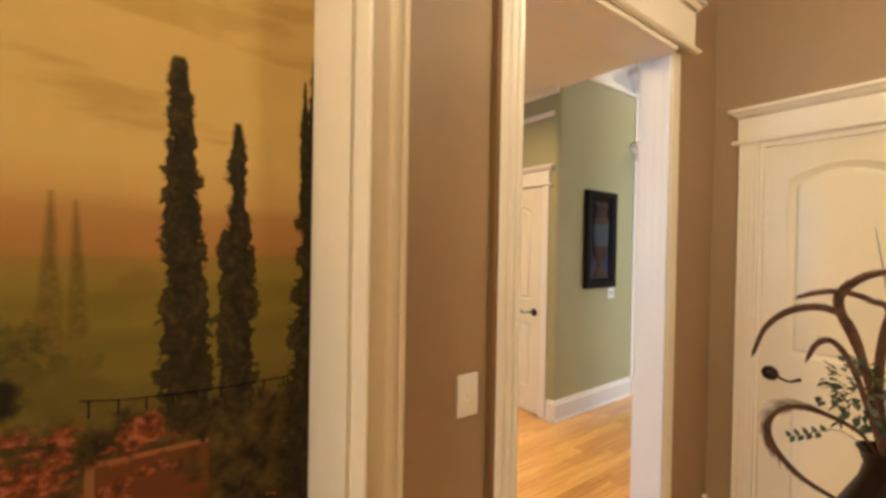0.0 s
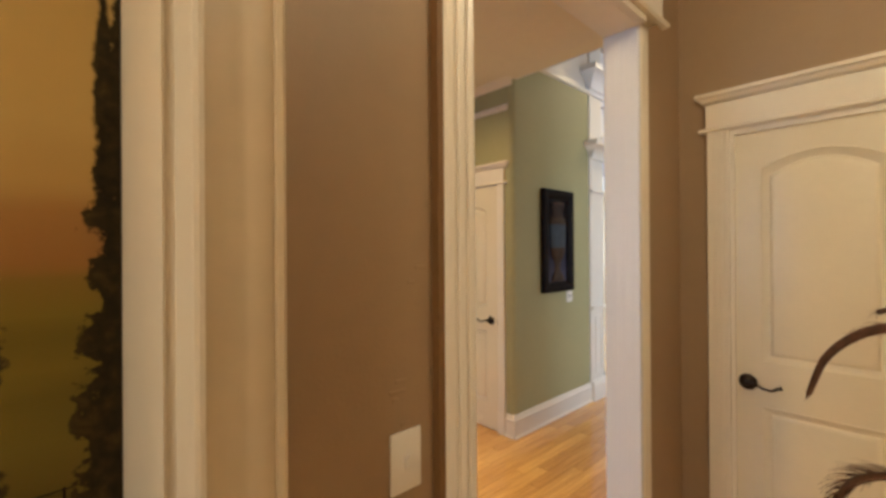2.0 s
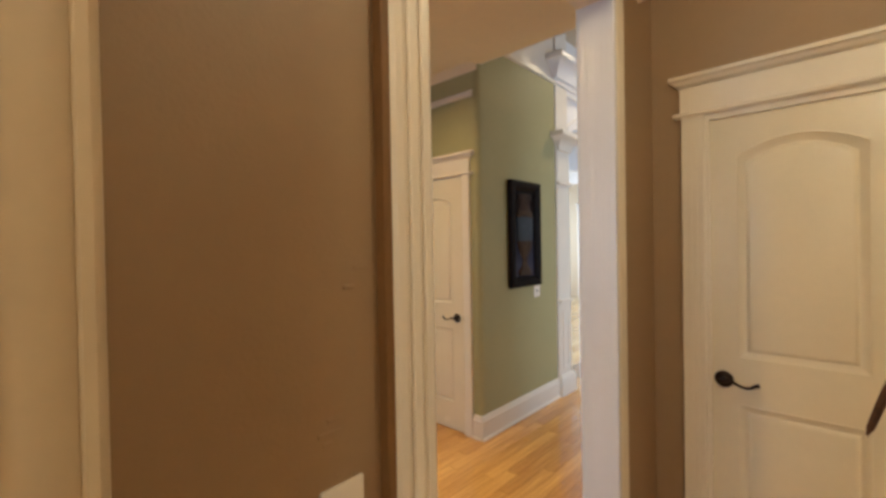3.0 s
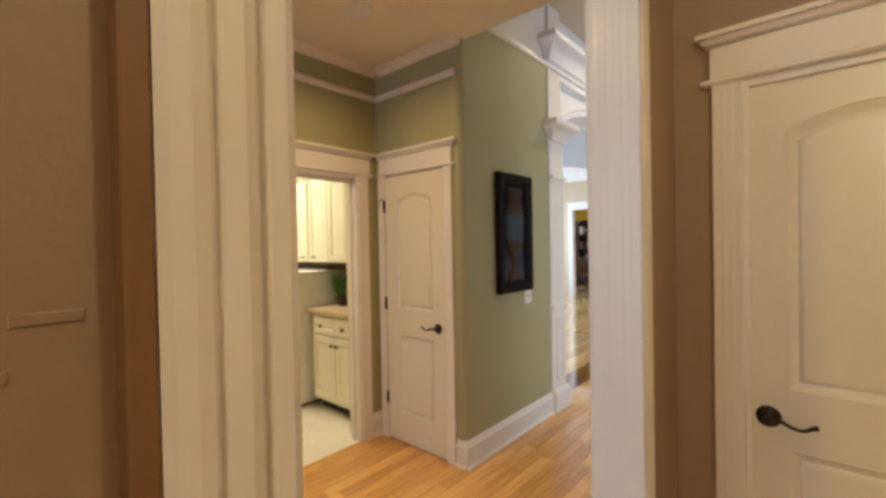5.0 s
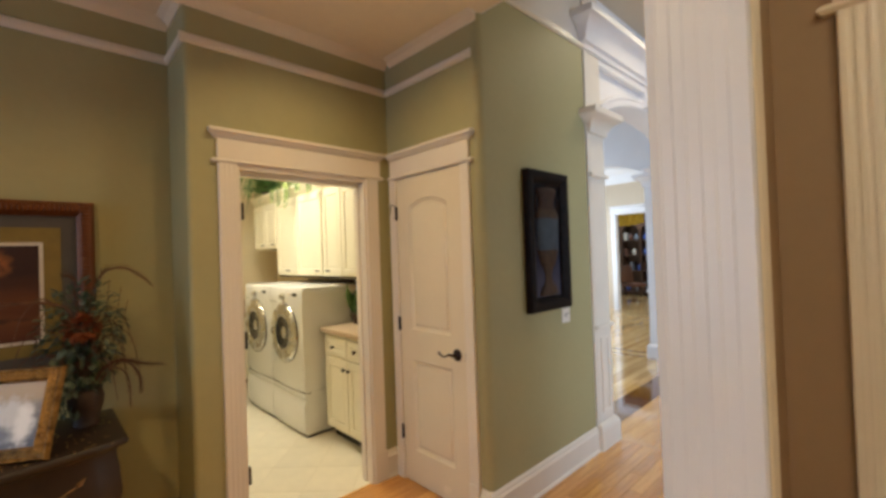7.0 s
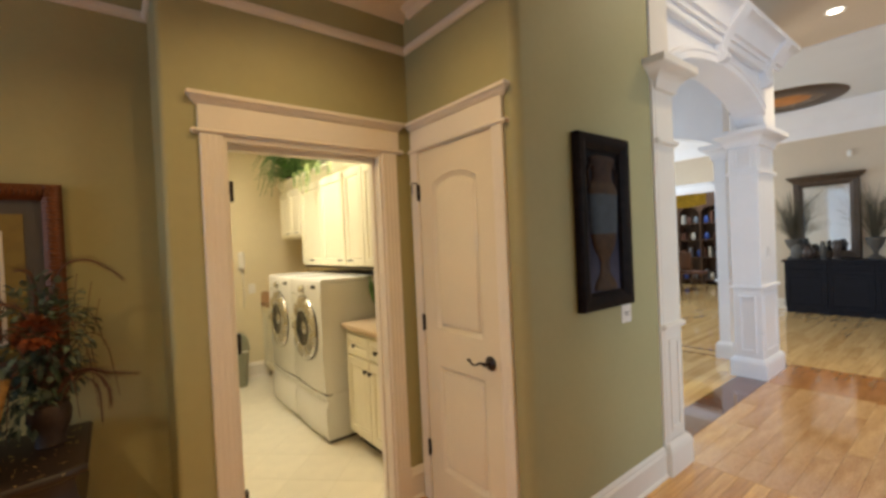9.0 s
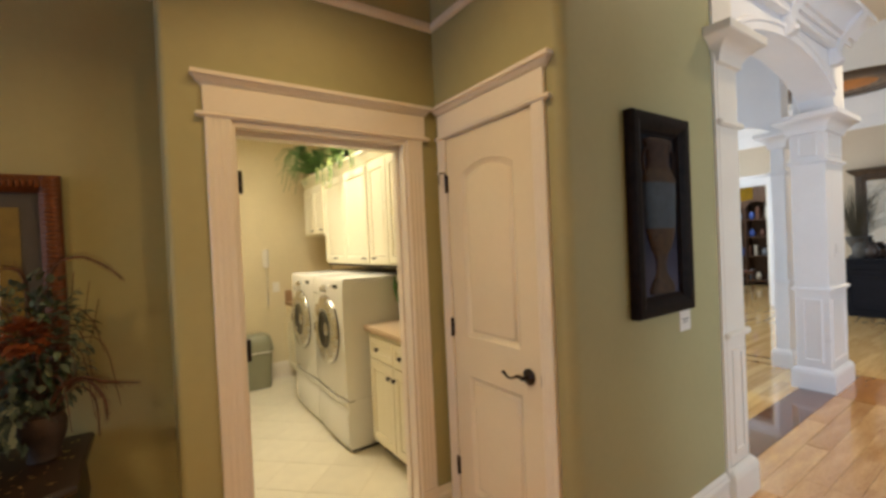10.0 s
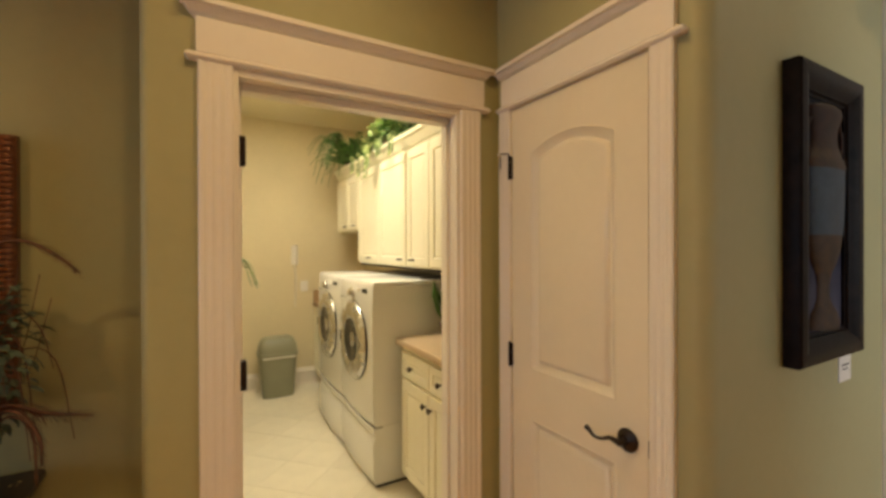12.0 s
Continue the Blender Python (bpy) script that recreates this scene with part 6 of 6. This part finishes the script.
# ---- foyer ----
DRYG = shader("dried_grass", (0.085, 0.072, 0.046), 0.8, vary=0.4, scale=30)
bu = thing("buffet", pose(11.495, 3.30, 0, 0, 0, -90), "dark painted buffet with panelled doors", "buffet")
part("top", boxes((-0.03, -0.48, 0.89, 2.33, 0, 0.935), bevel=0.008), NAVY, bu)
part("body", boxes((0, -0.44, 0.08, 2.30, 0, 0.8895)), NAVY, bu)
part("plinth", boxes((0.02, -0.45, 0, 2.28, -0.02, 0.0795), bevel=0.004), NAVY, bu)
for i in range(4):
    d_ = part("door", cupboard_door(bmesh.new(), 0.02 + i * 0.57, 0.575 + i * 0.57, 0.10, 0.70), NAVY, bu, m=pose(0, -0.44, 0))
    knob(d_, 0.08 + i * 0.57 if i % 2 else 0.52 + i * 0.57, 0.45)
    part("drawer", cupboard_door(bmesh.new(), 0.02 + i * 0.57, 0.575 + i * 0.57, 0.72, 0.87), NAVY, bu, m=pose(0, -0.44, 0))
mi = thing("mirror", pose(11.495, 3.225, 0.94, 0, 0, -90), "tall mirror in a carved brown frame with a cornice", "mirror")
moulded_frame(mi, 0.885, 1.40, 0.135, [(0, 0), (0, 0.05), (0.15, 0.07), (0.4, 0.06), (0.6, 0.07), (0.85, 0.04), (1, 0.03), (1, 0.012)], OLDWOOD)
part("glass", boxes((0.12, -0.016, 0.12, 0.765, -0.01, 1.28)), MIRROR, mi, "mirror glass")
part("cornice", mitred(bmesh.new(), [(0, 0), (0.02, 0), (0.03, 0.03), (0.05, 0.04), (0.09, 0.09), (0.10, 0.10), (0.10, 0.125), (0, 0.125)], 0.02, 0.865, 1.34, -0.05), OLDWOOD, mi, smooth=True)
DARKVASE = shader("dark_glazed_vase", (0.05, 0.035, 0.03), 0.3, vary=0.4, scale=20)
STONEV = shader("grey_stone", (0.075, 0.068, 0.06), 0.6, vary=0.3, scale=25)
for x, y, prof, mt, nm, lab in ((11.20, 3.00, [(0.05, 0), (0.09, 0.06), (0.10, 0.13), (0.07, 0.2), (0.04, 0.23), (0.05, 0.25)], DARKVASE, "vase", "dark round vase on the buffet"),
                                (11.22, 2.80, [(0.05, 0), (0.05, 0.03), (0.03, 0.05), (0.055, 0.14), (0.04, 0.22), (0.035, 0.28), (0.02, 0.31)], STONEV, "statuette", "small grey stone statuette on the buffet"),
                                (11.22, 2.62, [(0.06, 0), (0.06, 0.03), (0.03, 0.06), (0.06, 0.16), (0.075, 0.24), (0.05, 0.30), (0.03, 0.33)], DARKVASE, "statuette", "small dark statuette on the buffet"),
                                (11.20, 3.13, [(0.06, 0), (0.11, 0.10), (0.09, 0.22), (0.05, 0.26), (0.06, 0.28)], STONEV, "vase", "grey urn on the buffet")):
    v_ = thing(nm, pose(x, y, 0.935), lab, "vase" if nm == "vase" else "statuette")
    part("body", lathe(bmesh.new(), prof, 20), mt, v_, smooth=True)
for y, seed in ((2.16, 81), (3.20, 82)):
    g_ = thing("dried_grasses", pose(11.26, y, 0.935), "dried grasses in a footed urn on the buffet", "plant", group="dried grasses on the buffet")
    part("urn", lathe(bmesh.new(), [(0.09, 0), (0.10, 0.03), (0.03, 0.08), (0.04, 0.14), (0.10, 0.24), (0.13, 0.34), (0.12, 0.36), (0.08, 0.34)], 20), STONEV, g_, smooth=True)
    bm = bmesh.new()
    r = random.Random(seed)
    for _ in range(230):
        a, s, h = r.uniform(0, 6.28), r.uniform(0.05, 0.52), r.uniform(0.25, 0.95)
        tube(bm, [(0, 0, 0.3), (0.4 * s * math.cos(a), 0.4 * s * math.sin(a), 0.3 + h * 0.7), (s * math.cos(a), s * math.sin(a), 0.3 + h)], [0.002, 0.0024, 0.0008], 4)
    tagged(part("grass", bm, DRYG, g_), kind="stuff")
md = thing("ceiling_medallion", pose(10.4, 3.08, FC - 0.0125), "dark painted oval ceiling medallion with an orange heart", "medallion")
ORNATE = shader("painted_ornament", (0.23, 0.16, 0.105), 0.6, vary=0.4, scale=9, second=(0.035, 0.026, 0.020), bump=0.8, bump_scale=14)
AMBER = shader("amber_paint", (0.52, 0.19, 0.03), 0.6, vary=0.3, scale=6)
part("ring", lathe(bmesh.new(), [(0.50, 0), (0.52, -0.03), (0.60, -0.045), (0.67, -0.03), (0.77, -0.025), (0.80, 0)], 48), OLDWOOD, md, smooth=True)
part("inner_ring", lathe(bmesh.new(), [(0.35, 0), (0.37, -0.02), (0.44, -0.028), (0.50, -0.01), (0.50, 0)], 48), ORNATE, md, smooth=True)
part("heart", lathe(bmesh.new(), [(0.001, -0.02), (0.25, -0.015), (0.35, 0), (0.001, 0)], 40), AMBER, md, "orange painted centre", smooth=True)
sd = thing("motion_sensor", pose(11.495, 2.46, 2.72, 0, 0, -90), "small white motion sensor high on the wall", "sensor")
part("housing", boxes((-0.03, -0.04, -0.05, 0.03, 0, 0.05), bevel=0.01), PLASTIC, sd, smooth=True)

# ---- library, seen through its doorway ----
bk = thing("bookcase", pose(15.19, 7.3, 0, 0, 0, -90), "dark wooden bookcase with arched bays", "bookcase")
part("back", boxes((0, -0.03, 0, 2.4, 0, 2.7)), BOOKWOOD, bk)
for i in range(5):
    part("upright", boxes((i * 0.59, -0.36, 0.0, i * 0.59 + 0.04, -0.03, 2.7), bevel=0.003), BOOKWOOD, bk)
for z in (0.1, 0.75, 1.25, 1.72):
    for i in range(4):
        part("shelf", boxes((i * 0.59 + 0.041, -0.34, z, i * 0.59 + 0.589, -0.03, z + 0.03)), BOOKWOOD, bk)
for i in range(4):
    b_ = part("arch", arch_beam(i * 0.59 + 0.041, i * 0.59 + 0.589, -0.36, -0.33, 2.02, 2.22, 2.7), BOOKWOOD, bk)
cols = [shader("item_" + n, c, 0.5, vary=0.2, scale=20) for n, c in (("blue", (0.04, 0.08, 0.28)), ("cream", (0.55, 0.5, 0.42)), ("brown", (0.12, 0.05, 0.03)), ("grey", (0.2, 0.22, 0.25)))]
r = random.Random(91)
for z in (0.13, 0.78, 1.28, 1.75):
    for i in range(4):
        x = i * 0.59 + 0.07
        while x < i * 0.59 + 0.5:
            w_, h_ = r.uniform(0.03, 0.09), r.uniform(0.16, 0.34)
            c_ = r.choice(cols)
            if r.random() < 0.35:
                b_ = thing("book", pose(15.19, 7.3, 0, 0, 0, -90) @ pose(x, -0.26, z), "upright book on the library shelf", "book", group="library books")
                part("cover", boxes((0, 0, 0, w_, 0.2, h_), bevel=0.003), c_, b_)
            else:
                b_ = thing("jar", pose(15.19, 7.3, 0, 0, 0, -90) @ pose(x + 0.06, -0.2, z), "glazed jar on the library shelf", "jar", group="library jars")
                part("body", lathe(bmesh.new(), [(0.04, 0), (0.06, 0.05), (0.065, 0.12), (0.035, 0.19), (0.045, 0.21)], 14), c_, b_, smooth=True)
                w_ = 0.13
            x += w_ + r.uniform(0.04, 0.16)
YELLOW = shader("yellow_fabric", (0.55, 0.36, 0.03), 0.7, vary=0.3, scale=15)
vl = thing("valance", pose(12.6, 0, 0), "gathered yellow fabric valance", "valance")
bm = bmesh.new()
rows = [[bm.verts.new((0.04 * math.sin(i * 1.3) * (1 - q / 4) , 5.1 + i * 0.05, 2.45 - q * 0.06 - 0.05 * math.sin(i * 0.16) * q / 5)) for i in range(22)] for q in range(6)]
for lo, hi in zip(rows, rows[1:]):
    for i in range(21):
        bm.faces.new((lo[i], lo[i + 1], hi[i + 1], hi[i]))
part("fabric", bm, YELLOW, vl, smooth=True)
part("rod", tube(bmesh.new(), [(0, 3.31, 2.46), (0, 7.37, 2.46)], 0.015, 8), BOOKWOOD, vl)
ldoor = panel_door("door_3", pose(11.63, 4.50, 0, 0, 0, 4), 0.88, 2.33, "open white panelled library door", (0.12, 0.76, 1.1, 2.05, 0.08), (0.12, 0.76, 0.25, 0.95, 0.0), 0.82, -1)
for z in (0.35, 0.95, 1.55, 2.1):
    part("hinge", boxes((-0.012, -0.012, z - 0.05, 0.01, 0.01, z + 0.05), bevel=0.002), BRONZE, ldoor)
ch = thing("desk_chair", pose(13.4, 5.75, 0, 0, 0, 60), "brown upholstered chair with dark turned legs", "chair")
part("seat", boxes((-0.24, -0.24, 0.42, 0.24, 0.24, 0.50), bevel=0.02), cols[2], ch, smooth=True)
part("backrest", boxes((-0.22, 0.2, 0.55, 0.22, 0.25, 1.0), bevel=0.02), cols[2], ch, smooth=True)
for sx in (-0.2, 0.2):
    for sy in (-0.2, 0.2):
        part("leg", tube(bmesh.new(), [(sx, sy, 0), (sx, sy, 0.42)], [0.016, 0.022], 10), BOOKWOOD, ch, smooth=True)
    part("back_post", tube(bmesh.new(), [(sx, 0.22, 0.42), (sx, 0.24, 1.02)], 0.016, 8), BOOKWOOD, ch, smooth=True)

LINEN = shader("white_sheer_linen", (0.86, 0.87, 0.88), 0.8, vary=0.03, scale=12)
# added on a plain wall so the mirror reflects something bright; no window behind
cu = thing("curtain", pose(4.21, 0, 0), "white full-length curtain added for the mirror's bright half", "curtain")
bm = bmesh.new()
rows = [[bm.verts.new((0.045 + 0.022 * math.sin(i * 0.9), 3.35 + i * 0.012, z)) for i in range(56)] for z in (0.02, 1.3, 2.62)]
for lo, hi in zip(rows, rows[1:]):
    for i in range(55):
        bm.faces.new((lo[i], lo[i + 1], hi[i + 1], hi[i]))
part("cloth", bm, LINEN, cu, smooth=True)
part("rod", tube(bmesh.new(), [(0.045, 3.25, 2.64), (0.045, 4.15, 2.64)], 0.012, 8), BOOKWOOD, cu, smooth=True)

# ---- floors, piece by piece ----
PLANKS = {}


def plank_mesh(length, w, mat):
    key = (round(length, 2), w, mat.name)
    if key not in PLANKS:
        bm = bmesh.new()
        v = box(bm, 0, 0, -0.012, length, w, 0.0)
        tops = [e for e in bm.edges if all(abs(x.co.z) < 1e-6 for x in e.verts)]
        bmesh.ops.bevel(bm, geom=tops, offset=0.0012, segments=1, affect="EDGES")
        bmesh.ops.recalc_face_normals(bm, faces=bm.faces[:])
        me = bpy.data.meshes.new("plank")
        bm.to_mesh(me)
        bm.free()
        me.materials.append(mat)
        PLANKS[key] = me
    return PLANKS[key]


rng = random.Random(7)
floor = thing("floor", pose(0, 0, 0), "honey oak strip floor, lacquered", "floor", kind="structure")
W = 0.083
rest = bmesh.new()
for row in range(0, 30):
    y = 1.0 + row * W
    x = -2.6 - rng.random() * 0.8
    x_end = 4.5 if y + W < 2.4 else 2.985
    while x < x_end:
        L = rng.choice((0.6, 0.85, 1.1, 1.4))
        x0, x1 = max(x, -2.6), min(x + L, x_end)
        if x1 - x0 > 0.03:
            near = x1 > 1.6 and x0 < 4.6
            if y + W > 3.165 and x1 > 1.735:
                x1 = 1.735 if x0 < 1.7 else x0
            if x1 - x0 > 0.02:
                if near and y < 3.15:
                    ob = new("plank", plank_mesh(x1 - x0, W - 0.0008, OAK))
                    ob.parent, ob.location = floor, (x0, y, 0)
                else:
                    box(rest, x0, y, -0.012, x1 - 0.001, min(y + W, 3.52) - 0.001, 0)
        x += L + 0.001
tagged(part("plank_rest", rest, OAKJ, floor), kind="stuff")
rest = bmesh.new()
for y_0, y_1, x_0, x_1 in ((-2.6, 1.0, 3.35, 6.55), (-2.6, 2.36, 7.4, 11.5), (2.66, 6.5, 4.2, 7.2), (2.66, 6.5, 7.5, 11.5), (3.3, 7.4, 11.62, 15.2), (-2.6, 0.83, -2.6, 2.53), (2.36, 2.66, 7.4, 11.5), (4.46, 5.36, 11.5, 11.62)):
    y = y_0
    while y < y_1 - 0.01:
        x = x_0 - rng.random()
        while x < x_1:
            L = rng.uniform(0.5, 1.5)
            if min(x + L, x_1) - max(x, x_0) > 0.03:
                box(rest, max(x, x_0), y, -0.012, min(x + L, x_1) - 0.0015, min(y + W, y_1) - 0.0015, 0)
            x += L
        y += W
ff = thing("floor_foyer", pose(0, 0, 0), "pale maple strip floor, polished", "floor", kind="structure")
WB, y = 0.127, 1.0
while y < 2.399:
    x = 4.501 - rng.random()
    while x < 6.55:
        L = rng.choice((0.7, 0.95, 1.2, 1.5))
        x0, x1 = max(x, 4.501), min(x + L, 6.55)
        if x1 - x0 > 0.03:
            ob = new("plank", plank_mesh(x1 - x0, round(min(WB, 2.4 - y) - 0.0008, 4), MAPLEP))
            ob.parent, ob.location = ff, (x0, y, 0)
        x += L + 0.001
    y += WB
tagged(part("plank_rest", rest, MAPLE, ff), kind="stuff")
part("threshold", boxes((0.93, 0.83, -0.012, 1.90, 0.9985, 0.0)), OAK, floor)
structure("floor_inlay_arch", boxes((4.47, 2.401, -0.012, 6.62, 2.659, 0.0)), WALNUT, "dark walnut floor strip under the arch")
structure("floor_inlay_foyer", boxes((6.552, -2.6, -0.012, 7.398, 2.40, 0.0)), CHERRY, "reddish cherry floor strip beside the column")
structure("floor_inlay_inner", boxes((7.201, 2.66, -0.012, 7.26, 6.5, 0.0), (7.44, 2.66, -0.012, 7.499, 6.5, 0.0)), CHERRY, "narrow reddish floor border under the inner arch")
structure("floor_inlay_middle", boxes((7.2605, 2.66, -0.012, 7.4395, 6.5, 0.0)), MAPLE)


def clip(poly, axis, value, keep_less):
    out = []
    for i, a in enumerate(poly):
        b = poly[(i + 1) % len(poly)]
        ina, inb = ((a[axis] <= value) == keep_less), ((b[axis] <= value) == keep_less)
        if ina:
            out.append(a)
        if ina != inb:
            s = (value - a[axis]) / (b[axis] - a[axis])
            out.append((a[0] + s * (b[0] - a[0]), a[1] + s * (b[1] - a[1])))
    return out


tiles = thing("floor_laundry", pose(0, 0, 0), "cream stone tiles laid diagonally", "floor", kind="structure")
part("grout", boxes((1.95, 3.18, -0.012, 3.55, 6.5, -0.002)), GROUT, tiles)
D = 0.325
for i in range(-2, 26):
    for j in range(-14, 14):
        cx, cy = 1.95 + (i + j) * D * 0.7071, 3.2 + (i - j) * D * 0.7071
        h = (D - 0.004) * 0.7071
        poly = [(cx - h, cy), (cx, cy - h), (cx + h, cy), (cx, cy + h)]
        for axis, value, less in ((0, 1.951, False), (0, 3.549, True), (1, 3.18, False), (1, 6.499, True)):
            poly = clip(poly, axis, value, less) if poly else poly
        if len(poly) < 3:
            continue
        bm = bmesh.new()
        top = [bm.verts.new((x - cx, y - cy, 0)) for x, y in poly]
        low = [bm.verts.new((x - cx, y - cy, -0.006)) for x, y in poly]
        bm.faces.new(top)
        for k in range(len(poly)):
            bm.faces.new((top[k], low[k], low[(k + 1) % len(poly)], top[(k + 1) % len(poly)]))
        t = part("tile", bm, TILE, tiles)
        t.location = (cx, cy, 0)
structure("threshold_laundry", boxes((1.99, 3.1645, -0.012, 2.772, 3.179, 0.002)), OAK)
